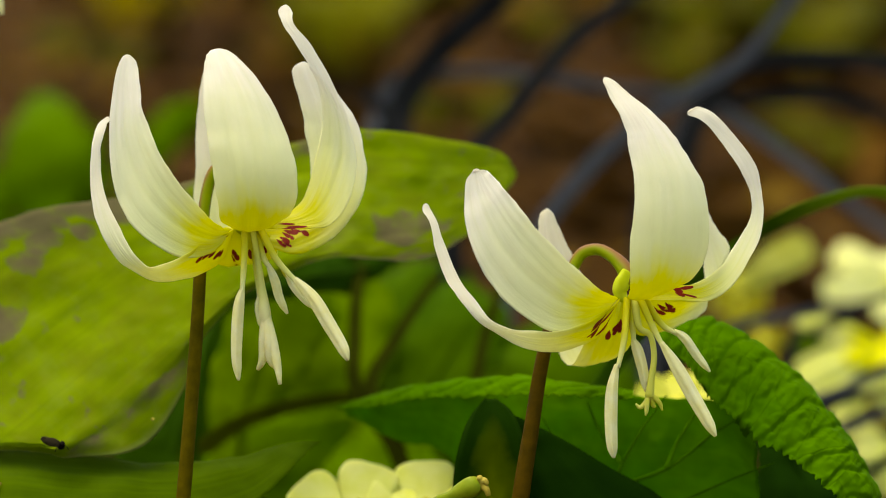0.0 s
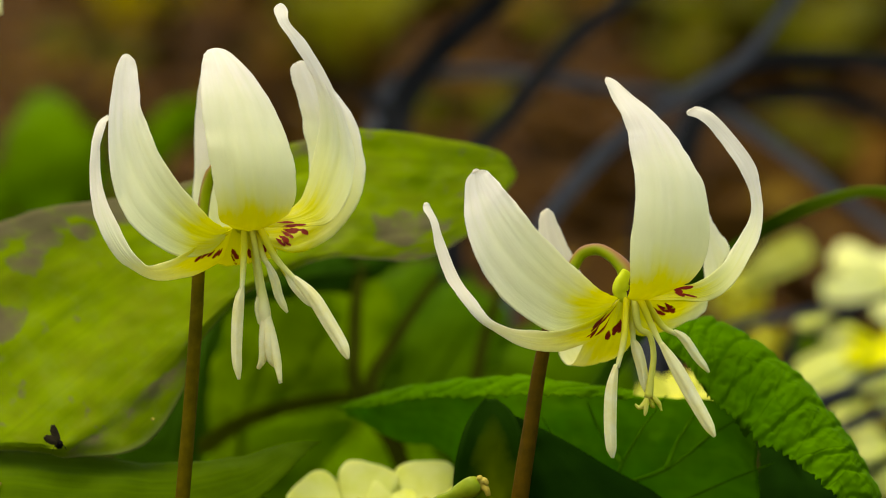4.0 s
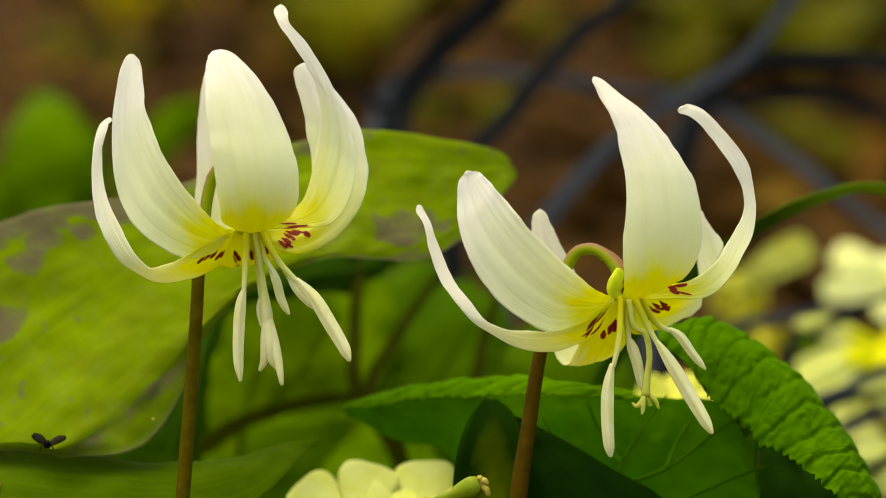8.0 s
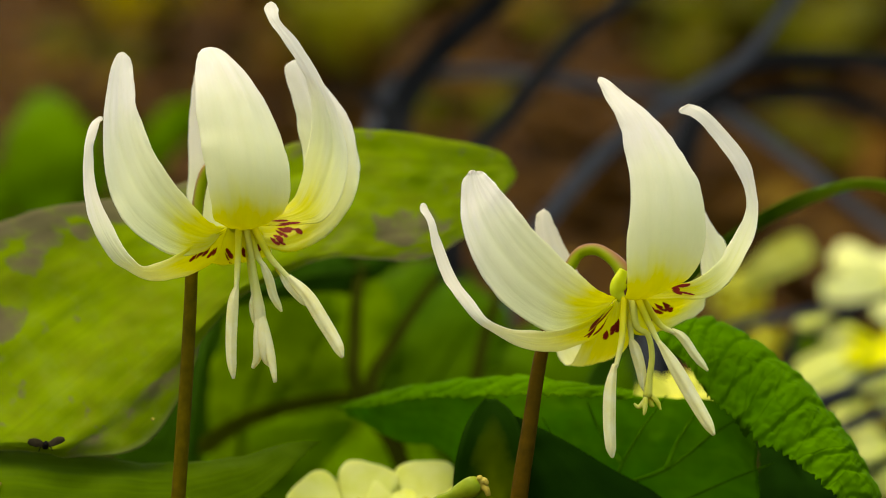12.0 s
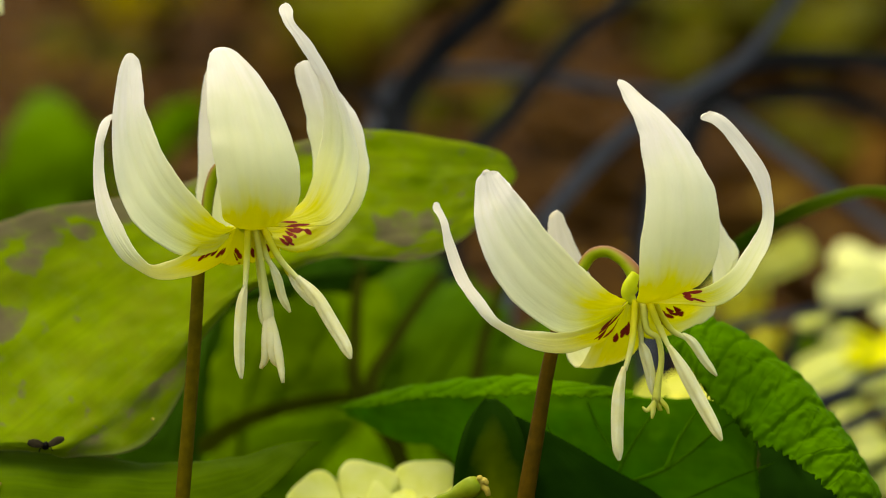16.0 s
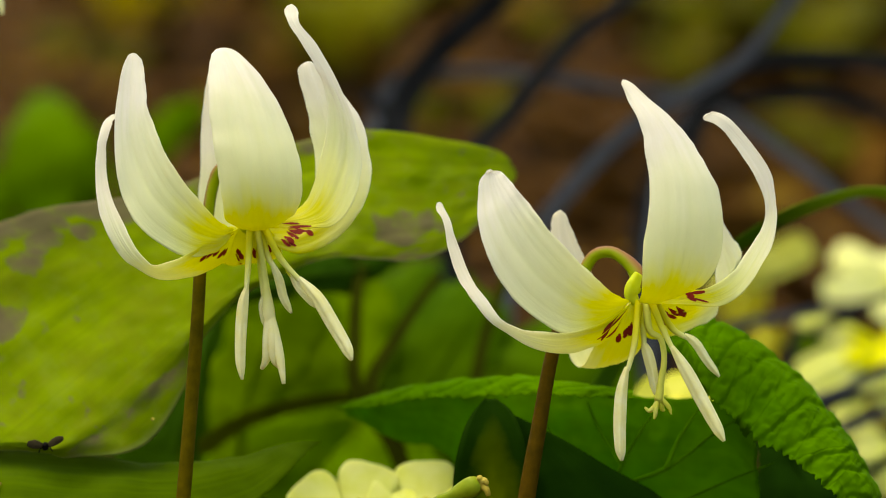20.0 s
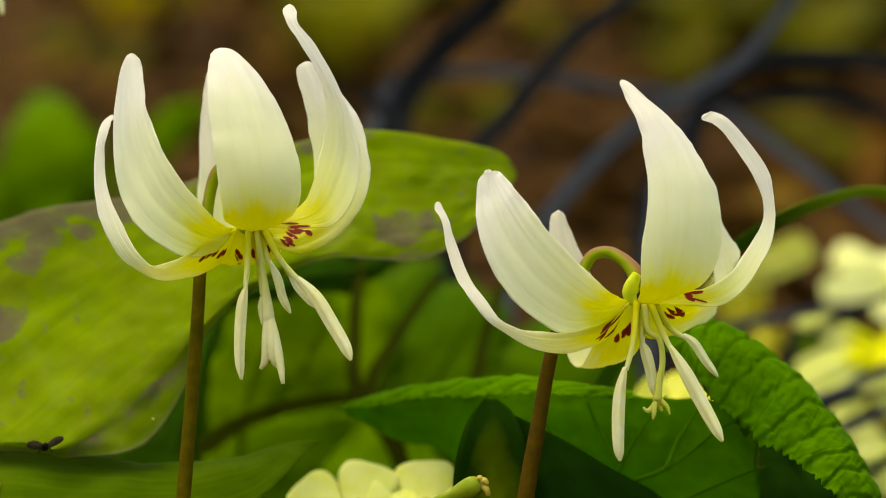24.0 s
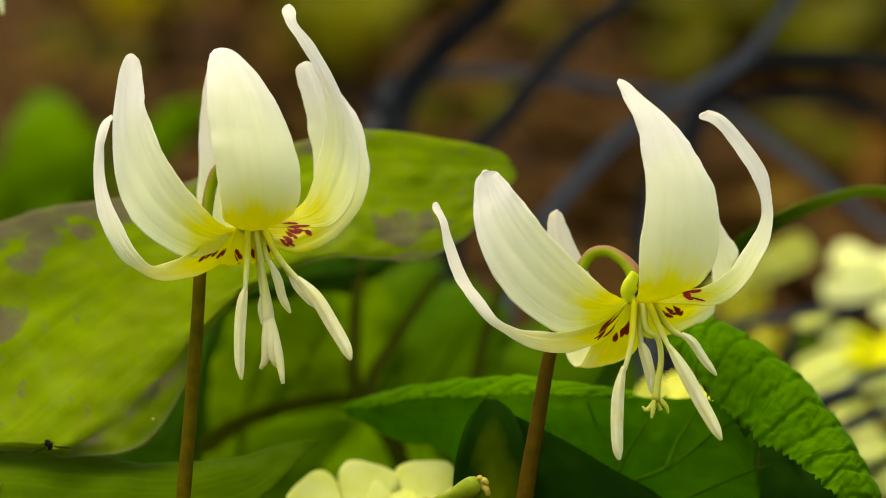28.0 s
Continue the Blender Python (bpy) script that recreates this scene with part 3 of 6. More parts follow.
LEFT = dict(
    base=(-56.6, 0.0, 0.1),
    stem_path=[(-54.1, 0.0, 35.3), (-51.6, 0.8, 65.3), (-49.9, 1.5, 85.8), (-48.8, 2.2, 101.6), (-48.3, 3.0, 111.7), (-48.0, 3.8, 116.2)],
    stem_radii=[1.7, 1.6, 1.5, 1.4, 1.35, 1.3, 1.25, 1.2], stem_mat=STEM, style_mat=STYLE,
    hook_path=[(-48.4, 3.8, 114.0), (-48.0, 4.5, 119.7), (-47.3, 5.2, 125.9), (-45.9, 5.2, 130.3), (-43.3, 4.5, 131.5), (-41.0, 3.0, 128.9), (-39.6, 0.8, 124.1), (-39.4, 0.0, 119.8)],
    hook_radii=[1.2, 1.2, 1.2, 1.2, 1.2, 1.3, 1.5, 1.8],
    heart=(-39.6, 0.0, 119.8), ovary=([(-39.9, 0.8, 125.2), (-39.5, 0.0, 122.4), (-39.4, 0.0, 120.2), (-39.2, -0.8, 118.7)], [1.3, 2.2, 2.6, 1.6]),
    petals=[
        # swept out to the side and curled up, seen on edge
        ([((-41.4, -1.5, 118.7), (-42.0, 1.5, 117.6)), ((-45.6, -3.8, 116.8), (-43.8, 1.5, 112.6)), ((-50.6, -6.8, 113.8), (-48.7, -0.8, 109.6)), ((-56.2, -9.0, 111.5), (-55.1, -3.8, 108.6)), ((-59.7, -9.0, 113.5), (-62.1, -6.0, 111.6)), ((-63.5, -6.8, 119.5), (-66.7, -6.8, 117.6)), ((-66.7, -3.8, 127.4), (-68.9, -5.2, 125.7)), ((-67.6, -0.8, 134.8), (-69.2, -2.2, 134.7)), ((-66.8, 1.5, 139.7), (-68.5, 1.5, 139.8)), ((-66.2, 3.8, 140.9), (-66.5, 3.8, 141.7))], T[0], dict(crown=0.02, marks=[((-42.2, -1.5, 117.8), (-44.4, -1.5, 116.0), 0.5), ((-43.8, -1.5, 116.2), (-46.2, -1.5, 114.0), 0.8), ((-44.6, -1.5, 115.1), (-46.0, -1.5, 113.3), 1.1), ((-44.1, -1.5, 114.8), (-45.4, -1.5, 112.9), 1.1), ((-45.4, -1.5, 114.7), (-46.9, -1.5, 113.3), 1.0), ((-46.9, -1.5, 113.8), (-48.5, -1.5, 112.3), 1.1), ((-43.5, -1.5, 115.0), (-44.6, -1.5, 113.3), 0.9), ((-46.2, -1.5, 114.2), (-47.5, -1.5, 112.9), 0.8)])),
        # broad one in front
        ([((-42.2, -1.5, 118.7), (-42.8, -2.2, 116.8)), ((-44.5, -5.2, 120.0), (-46.0, -3.8, 113.8)), ((-48.0, -8.2, 123.7), (-51.5, -6.8, 113.4)), ((-52.8, -9.8, 130.0), (-58.7, -9.8, 117.8)), ((-56.1, -9.0, 136.1), (-63.1, -9.8, 124.5)), ((-58.5, -7.5, 142.2), (-64.9, -9.0, 134.4)), ((-59.2, -6.0, 147.3), (-64.7, -6.8, 144.5)), ((-60.1, -4.5, 151.7), (-63.6, -5.2, 150.9)), ((-61.2, -3.8, 153.4), (-62.7, -3.8, 153.4))], T[1], dict(crown=-0.07)),
        # upright one in the middle
        ([((-41.2, -3.0, 118.9), (-33.8, -3.0, 119.8)), ((-43.4, -6.8, 120.7), (-30.2, -6.0, 121.3)), ((-43.9, -9.8, 125.6), (-28.4, -9.0, 125.0)), ((-44.8, -11.2, 131.6), (-28.4, -10.5, 130.5)), ((-45.9, -10.5, 138.2), (-29.8, -9.8, 136.3)), ((-46.7, -9.0, 144.9), (-32.8, -8.2, 143.0)), ((-46.8, -6.8, 150.1), (-37.1, -6.8, 149.5)), ((-46.5, -5.2, 153.2), (-41.4, -5.2, 153.5)), ((-46.2, -4.6, 153.9), (-42.5, -4.6, 154.5))], T[1], dict(crown=0.16, tip=0.55)),
        # tall one curling over to a narrow tip
        ([((-36.4, -0.8, 120.1), (-36.2, -0.8, 118.9)), ((-33.1, 0.0, 121.2), (-30.5, -1.5, 119.0)), ((-29.3, 0.8, 123.0), (-25.5, -3.0, 119.0)), ((-26.9, 0.8, 126.4), (-21.4, -4.5, 120.0)), ((-25.0, 0.0, 133.1), (-18.2, -3.8, 125.2)), ((-23.8, -1.5, 140.3), (-16.9, -2.2, 131.7)), ((-24.6, -3.8, 147.5), (-18.2, -1.5, 138.7)), ((-26.7, -6.0, 151.6), (-20.9, -3.0, 145.9)), ((-29.4, -6.8, 155.6), (-25.4, -5.2, 154.1)), ((-31.6, -6.0, 159.3), (-29.2, -6.0, 159.0)), ((-32.7, -4.5, 161.7), (-29.8, -4.5, 161.7)), ((-31.9, -3.8, 163.2), (-30.6, -3.8, 163.2))], T[0], dict(crown=-0.05, keel=0.10, marks=[((-32.5, -1.5, 120.0), (-29.2, -1.5, 119.7), 0.6), ((-31.3, -1.5, 119.1), (-26.5, -1.5, 119.5), 0.7), ((-31.8, -1.5, 118.7), (-28.8, -1.5, 118.9), 0.5)])),
        # behind the tall one, round-tipped
        ([((-37.7, 1.5, 119.6), (-35.9, 1.5, 115.6)), ((-33.4, 4.5, 120.8), (-28.4, 1.5, 114.1)), ((-27.3, 8.2, 125.4), (-20.3, 2.2, 118.6)), ((-26.4, 9.0, 131.1), (-15.7, 3.0, 125.5)), ((-27.8, 8.2, 140.3), (-15.3, 4.5, 132.8)), ((-29.3, 6.8, 146.5), (-17.0, 5.2, 140.1)), ((-30.1, 5.2, 150.6), (-20.8, 6.0, 146.1)), ((-29.0, 5.2, 152.6), (-26.4, 5.2, 152.4))], T[0], dict(crown=0.04, marks=[((-31.6, -1.5, 118.7), (-28.9, -1.5, 117.7), 1.3), ((-32.1, -1.5, 118.3), (-29.4, -1.5, 116.9), 1.1), ((-32.5, -1.5, 117.2), (-30.4, -1.5, 116.1), 1.4), ((-32.9, -1.5, 116.9), (-31.1, -1.5, 115.4), 1.1), ((-31.7, -1.5, 116.0), (-30.0, -1.5, 115.2), 0.7), ((-28.6, -1.5, 118.4), (-26.6, -1.5, 117.7), 1.4), ((-30.5, -1.5, 118.7), (-28.3, -1.5, 118.0), 0.8)])),
        # rear one, its throat showing below the heart
        ([((-43.2, 0.8, 119.2), (-35.6, 0.8, 119.4)), ((-45.0, 3.0, 115.3), (-33.5, 3.0, 116.0)), ((-45.3, 6.0, 111.9), (-33.0, 6.0, 113.7)), ((-48.1, 11.2, 113.7), (-33.6, 12.0, 115.1)), ((-50.7, 14.2, 123.2), (-35.2, 15.0, 123.2)), ((-50.5, 13.5, 132.4), (-36.4, 15.0, 132.5)), ((-49.8, 11.2, 142.1), (-38.5, 12.0, 142.2)), ((-48.8, 9.0, 148.9), (-41.7, 9.0, 148.9)), ((-47.5, 7.5, 152.2), (-44.4, 7.5, 152.2))], T[0], dict(crown=-0.04, marks=[((-41.7, -1.5, 115.1), (-41.5, -1.5, 113.7), 1.2), ((-41.3, -1.5, 114.4), (-40.9, -1.5, 112.9), 1.3), ((-42.0, -1.5, 114.8), (-42.2, -1.5, 114.0), 0.6), ((-39.7, -1.5, 116.0), (-39.7, -1.5, 113.7), 0.9), ((-38.5, -1.5, 115.3), (-38.3, -1.5, 113.2), 1.2), ((-35.7, -1.5, 116.1), (-35.4, -1.5, 114.3), 1.4), ((-34.9, -1.5, 116.1), (-35.1, -1.5, 114.9), 0.8), ((-36.2, -1.5, 115.8), (-35.9, -1.5, 114.4), 0.5)])),
    ],
    stamens=[
        ([(-39.0, -0.8, 119.8), (-39.1, -3.0, 112.3), (-39.4, -3.8, 106.7)], [(-39.3, -3.8, 107.3), (-40.0, -3.8, 104.0), (-40.4, -3.8, 98.9), (-40.5, -3.8, 93.3), (-40.1, -3.8, 88.9)], 1.0),
        ([(-37.3, 0.0, 119.8), (-35.7, -0.8, 114.0), (-34.3, -1.5, 111.3)], [(-34.6, -1.5, 112.2), (-33.1, -1.5, 108.6), (-32.2, -1.5, 105.2), (-30.6, -1.5, 102.0)], 0.8),
        ([(-36.4, -0.8, 119.8), (-32.9, -3.0, 113.1), (-28.3, -4.5, 108.1)], [(-29.0, -4.5, 109.1), (-25.4, -5.0, 105.3), (-22.2, -5.5, 100.1), (-19.7, -6.0, 95.9), (-18.4, -6.8, 93.0)], 1.2),
        ([(-31.2, -2.6, 110.9), (-30.4, -3.0, 109.5), (-28.9, -3.2, 107.5)], [(-30.8, -3.2, 109.9), (-29.0, -3.4, 107.3), (-27.1, -3.8, 105.1), (-25.4, -4.0, 103.2)], 0.8),
        ([(-38.1, 1.5, 119.4), (-37.2, 3.8, 111.7), (-36.6, 4.5, 105.1)], [(-36.6, 4.5, 106.0), (-36.9, 4.5, 103.2), (-36.6, 4.5, 100.9), (-36.3, 4.5, 99.2)], 0.55),
    ],
    pistil=([(-37.8, -0.8, 119.8), (-36.7, -1.5, 114.0), (-35.7, -1.5, 107.3), (-35.1, -1.5, 102.8), (-34.8, -1.5, 98.1)], [0.7, 0.62, 0.62, 0.75, 1.0, 1.2, 0.6],
            (0.95, [[(-35.1, -1.5, 103.0), (-35.3, -1.9, 97.7), (-35.5, -1.6, 93.1), (-36.5, -1.0, 90.9)], [(-34.9, -1.5, 102.6), (-34.3, -2.6, 97.2), (-33.9, -2.4, 93.0), (-32.8, -2.2, 91.2)], [(-34.8, -1.5, 102.6), (-33.6, -2.4, 97.2), (-32.6, -3.0, 92.5), (-31.9, -3.6, 88.1)]])),
)

RIGHT = dict(
    base=(7.4, 0.0, 0.1),
    stem_path=[(11.4, 0.0, 35.3), (15.1, 0.0, 65.4), (17.2, 0.8, 79.1), (18.9, 1.5, 90.3), (20.6, 2.2, 98.2), (22.4, 3.8, 104.4)],
    stem_radii=[2.0, 1.95, 1.8, 1.65, 1.5, 1.4, 1.3, 1.25], stem_mat=STEM_RED, style_mat=STYLE_YELLOW,
    hook_path=[(21.3, 3.0, 100.4), (23.4, 4.5, 106.6), (25.5, 5.2, 111.1), (27.5, 5.2, 114.1), (30.5, 4.5, 114.8), (33.1, 3.0, 113.6), (35.0, 1.5, 111.8), (36.2, 0.4, 109.7), (36.7, -0.4, 107.5)],
    hook_radii=[1.35, 1.3, 1.25, 1.2, 1.2, 1.3, 1.5, 1.8, 1.6],
    heart=(35.2, 0.0, 105.9), ovary=([(36.0, -0.4, 110.4), (35.3, -0.8, 109.0), (34.6, -1.1, 107.6), (34.5, -1.1, 106.2), (35.5, -1.1, 104.7)], [1.2, 1.5, 1.6, 1.4, 0.8]),
    petals=[
        ([((34.5, -2.2, 105.0), (33.6, 0.8, 103.3)), ((30.2, -5.2, 101.8), (31.2, -0.8, 98.3)), ((25.5, -8.2, 99.8), (27.5, -3.0, 96.1)), ((19.4, -10.5, 98.8), (20.4, -6.0, 94.6)), ((13.3, -11.2, 99.3), (14.2, -8.2, 96.2)), ((9.2, -10.5, 100.9), (7.3, -9.0, 100.1)), ((6.0, -8.2, 104.5), (3.1, -8.2, 104.5)), ((2.9, -6.0, 109.0), (-0.1, -6.0, 109.6)), ((0.4, -3.8, 114.6), (-2.0, -4.5, 115.1)), ((-1.5, -2.2, 119.6), (-3.0, -3.0, 120.1)), ((-3.0, -0.8, 123.2), (-4.5, -1.5, 122.7)), ((-3.4, -0.8, 124.1), (-4.3, -0.8, 124.1))], T[0], dict(crown=0.02, marks=[((33.9, -1.5, 103.9), (30.3, -1.5, 100.1), 0.9), ((32.1, -1.5, 102.4), (28.8, -1.5, 98.7), 1.0), ((32.7, -1.5, 101.8), (29.4, -1.5, 97.8), 0.9), ((31.1, -1.5, 101.7), (29.2, -1.5, 99.4), 1.4), ((30.7, -1.5, 100.4), (28.6, -1.5, 97.3), 1.0), ((30.2, -1.5, 99.6), (27.5, -1.5, 97.4), 0.6)])),
        ([((34.2, -3.0, 105.1), (32.6, -2.2, 103.0)), ((30.6, -6.8, 106.8), (27.4, -5.2, 100.1)), ((26.0, -9.8, 110.4), (21.1, -8.2, 98.7)), ((21.0, -12.0, 115.1), (13.3, -11.2, 103.0)), ((15.5, -12.8, 121.1), (7.8, -12.8, 109.3)), ((11.6, -12.0, 125.9), (4.2, -12.8, 117.3)), ((9.0, -10.5, 128.9), (3.4, -11.2, 123.4)), ((7.5, -9.8, 130.2), (3.9, -9.8, 128.6)), ((7.1, -9.8, 130.4), (4.2, -9.8, 129.2))], T[1], dict(crown=-0.07, tip=0.5)),
        ([((33.1, 0.8, 105.0), (36.5, 0.8, 104.4)), ((28.6, 3.0, 98.1), (37.2, 3.8, 96.1)), ((25.8, 6.8, 91.7), (33.9, 9.0, 93.0)), ((23.0, 10.5, 94.2), (32.1, 12.8, 96.7)), ((21.7, 13.5, 103.6), (30.8, 15.0, 103.5)), ((18.9, 12.8, 114.0), (26.3, 13.5, 112.8)), ((18.7, 11.2, 119.9), (23.1, 11.2, 118.8)), ((19.4, 9.8, 122.9), (21.7, 9.8, 122.7))], T[0], dict(crown=-0.05, marks=[((32.6, -1.5, 98.7), (32.4, -1.5, 96.8), 1.4), ((34.4, -1.5, 100.2), (33.5, -1.5, 98.1), 1.1), ((34.9, -1.5, 100.8), (34.6, -1.5, 98.7), 1.4), ((33.9, -1.5, 99.8), (33.4, -1.5, 98.7), 0.8)])),
        ([((35.8, -3.0, 105.1), (42.0, -3.0, 106.2)), ((36.1, -6.8, 108.5), (47.9, -6.0, 109.0)), ((35.9, -9.8, 115.1), (51.1, -9.0, 115.1)), ((36.4, -11.2, 121.7), (51.1, -10.5, 122.3)), ((36.6, -11.2, 128.0), (49.5, -10.5, 128.4)), ((36.1, -10.7, 131.4), (47.8, -9.9, 131.8)), ((35.3, -9.8, 135.2), (45.8, -9.0, 135.2)), ((35.0, -9.2, 137.6), (44.1, -8.4, 137.5)), ((33.6, -8.2, 141.1), (41.1, -7.5, 140.8)), ((31.8, -6.0, 145.1), (36.0, -6.0, 145.3)), ((30.5, -4.5, 147.9), (32.8, -4.5, 148.2)), ((30.9, -3.8, 148.8), (31.7, -3.8, 148.9))], T[1], dict(crown=0.16)),
        ([((36.3, 0.8, 103.9), (39.5, 0.8, 105.9)), ((38.2, 2.2, 97.9), (44.1, 1.5, 106.1)), ((43.3, 5.2, 98.1), (50.0, 4.5, 106.7)), ((49.3, 8.2, 100.5), (54.7, 9.0, 108.9)), ((53.1, 11.2, 103.2), (57.9, 12.0, 114.4)), ((52.6, 12.8, 111.7), (55.7, 12.0, 118.8)), ((51.5, 11.2, 122.2), (53.0, 10.5, 122.5))], T[0], dict(crown=-0.05, marks=[((39.7, -1.5, 103.7), (41.5, -1.5, 101.4), 1.0), ((40.8, -1.5, 102.1), (42.8, -1.5, 100.3), 1.2), ((40.2, -1.5, 102.6), (41.3, -1.5, 101.0), 0.8), ((41.4, -1.5, 103.6), (44.1, -1.5, 101.8), 1.0), ((42.2, -1.5, 104.1), (45.1, -1.5, 102.4), 1.2), ((43.9, -1.5, 104.2), (46.1, -1.5, 102.3), 1.7)])),
        ([((38.3, -0.8, 106.1), (38.9, -0.8, 104.8)), ((44.4, -1.5, 107.8), (46.0, -2.2, 104.9)), ((49.3, -3.0, 108.5), (51.9, -4.5, 105.1)), ((53.6, -3.8, 111.1), (56.4, -6.0, 108.1)), ((56.4, -3.0, 115.1), (60.2, -5.2, 114.6)), ((59.8, -2.2, 121.3), (62.3, -3.8, 121.3)), ((59.9, -2.2, 126.3), (61.8, -3.0, 127.4)), ((57.4, -2.2, 131.5), (60.8, -3.0, 132.2)), ((53.6, -1.5, 137.0), (56.9, -2.2, 137.5)), ((50.3, -0.8, 140.6), (52.2, -1.5, 142.1)), ((47.5, 0.0, 141.8), (49.5, 0.0, 143.6)), ((47.2, 0.0, 142.3), (47.9, 0.0, 143.0))], T[0], dict(crown=-0.05, marks=[((44.7, -1.5, 107.2), (46.8, -1.5, 106.4), 1.2), ((46.0, -1.5, 107.4), (48.9, -1.5, 107.6), 0.9), ((45.4, -1.5, 106.6), (47.3, -1.5, 105.8), 0.9), ((46.2, -1.5, 106.3), (50.0, -1.5, 105.8), 0.5)])),
    ],
    stamens=[
        ([(35.9, -1.5, 105.2), (35.3, -3.8, 97.3), (34.0, -4.5, 91.5)], [(33.8, -4.5, 92.2), (32.9, -4.5, 87.3), (32.7, -4.5, 81.7), (32.9, -4.5, 76.7), (33.3, -4.5, 73.7)], 1.1),
        ([(36.9, 0.0, 105.0), (37.1, -0.8, 100.0), (37.5, -0.8, 96.0)], [(37.2, -0.8, 97.1), (38.2, -0.8, 94.7), (39.2, -0.8, 91.0), (39.9, -0.8, 86.6)], 0.98),
        ([(38.5, -1.5, 105.2), (40.9, -3.0, 99.7), (43.1, -3.8, 95.4)], [(42.6, -3.8, 96.5), (45.5, -4.2, 91.9), (48.6, -4.6, 86.4), (51.4, -5.2, 81.5), (53.2, -6.0, 78.2)], 1.2),
        ([(39.6, 0.0, 105.0), (43.1, 1.5, 99.9), (46.2, 1.5, 98.0)], [(45.6, 1.5, 98.8), (47.9, 1.5, 97.0), (50.2, 1.5, 93.7), (52.8, 1.5, 90.5)], 0.8),
    ],
    pistil=([(37.6, -0.8, 105.0), (38.3, -1.5, 99.6), (40.6, -1.5, 97.8), (41.4, -1.5, 93.8), (40.9, -1.5, 89.3), (40.5, -1.5, 85.5)], [0.8, 0.7, 0.6, 0.6, 0.62, 0.7, 0.95],
            (0.5, [[(40.5, -1.5, 86.2), (39.7, -1.5, 84.4), (38.7, -1.5, 83.5), (37.8, -1.5, 84.2)], [(40.3, -1.8, 86.0), (40.0, -2.2, 84.3), (39.9, -2.2, 83.0), (39.7, -2.2, 81.9)], [(40.7, -1.5, 86.5), (41.7, -1.5, 85.3), (42.6, -1.5, 84.3), (43.1, -1.5, 82.9)], [(40.5, -1.2, 85.9), (41.1, -1.0, 84.6), (41.4, -1.0, 83.8), (41.9, -1.0, 83.7)]])),
)

lily_a, head_a = lily("white fawn lily with upright tepals on a brown stem", **LEFT)
lily_b, head_b = lily("white fawn lily with spreading tepals on a reddish stem", **RIGHT)
lily_c, head_c = lily("white fawn lily standing taller, style tip hanging low", **LEFT, shift=(-62.3, 40.0, 77.0))


# ---- leaves near the lilies ----
def leaf_thing(name, label, base, stalk, stalk_r, stalk_mat, blades, category="leaf", group=""):
    ob = thing(name, Vector(base) * MM, label, category, group)
    if stalk:
        part("petiole", tube("petiole", [Vector(base) + Vector((0, 0, -6))] + stalk, stalk_r, stalk_mat, 24), ob)
    for nm, secs, mat, opts in blades:
        part(nm, blade(nm, secs, mat, **opts), ob)
    return ob


leaf_thing(
    "fawn_lily_leaf", "broad mottled green and grey-brown leaf arching behind the lilies", (-95, 20, 4), [(-115, 22, 30), (-127.8, 24.0, 60.9), (-118.3, 24.0, 72.7)], [3.5, 3, 2.6, 2.2], HOOK,
    [("blade", [((-146.2, 40.0, 71.4), (-124.3, 28.1, 72.6), (-102.4, 16.0, 73.8), (-97.8, 15.1, 73.9)), ((-134.8, 38.0, 84.9), (-113.7, 26.0, 80.0), (-92.5, 13.4, 75.2), (-88.3, 13.8, 73.8)), ((-124.6, 36.0, 99.4), (-102.7, 23.6, 87.4), (-80.8, 10.2, 75.4), (-77.8, 12.8, 73.0)), ((-110.2, 36.0, 112.1), (-92.3, 24.4, 96.3), (-74.2, 11.8, 80.7), (-66.8, 12.5, 72.9)), ((-94.7, 37.0, 121.0), (-80.8, 26.4, 103.9), (-66.7, 14.7, 86.9), (-59.2, 14.5, 76.3)), ((-80.9, 38.0, 124.6), (-69.6, 28.1, 109.1), (-58.2, 17.1, 93.6), (-53.5, 18.5, 86.0)), ((-67.8, 39.0, 126.3), (-59.6, 29.5, 112.6), (-51.4, 18.9, 99.0), (-50.1, 22.2, 95.8)), ((-54.0, 41.0, 129.7), (-49.7, 32.8, 117.2), (-45.4, 24.0, 104.8), (-44.9, 26.1, 102.6)), ((-42.0, 43.0, 134.4), (-39.0, 36.1, 123.1), (-35.9, 28.8, 111.8), (-35.3, 29.4, 108.8)), ((-30.5, 45.0, 138.3), (-27.8, 38.2, 127.2), (-25.0, 31.2, 116.0), (-24.3, 31.1, 113.0)), ((-17.7, 47.0, 141.1), (-16.5, 40.9, 129.1), (-15.3, 34.5, 117.0), (-14.9, 34.1, 112.8)), ((-3.0, 50.0, 139.5), (-3.7, 44.1, 128.5), (-4.4, 37.9, 117.5), (-4.7, 37.1, 112.7)), ((7.8, 54.0, 137.7), (6.9, 49.1, 129.7), (5.6, 43.9, 121.6), (5.0, 42.7, 117.6)), ((13.2, 57.0, 136.3), (13.9, 54.1, 132.5), (13.4, 51.2, 128.2), (13.1, 50.3, 126.0)), ((16.3, 58.0, 132.9), (16.5, 57.8, 132.0), (16.5, 57.4, 131.0), (16.2, 57.0, 130.0))], MOTTLED,
      dict(nu=48, nv=110, thick=0.6, crown=-0.03, ribs=0.12, rib_count=6, ripple=1.1, tip=1.3, seed=2))])
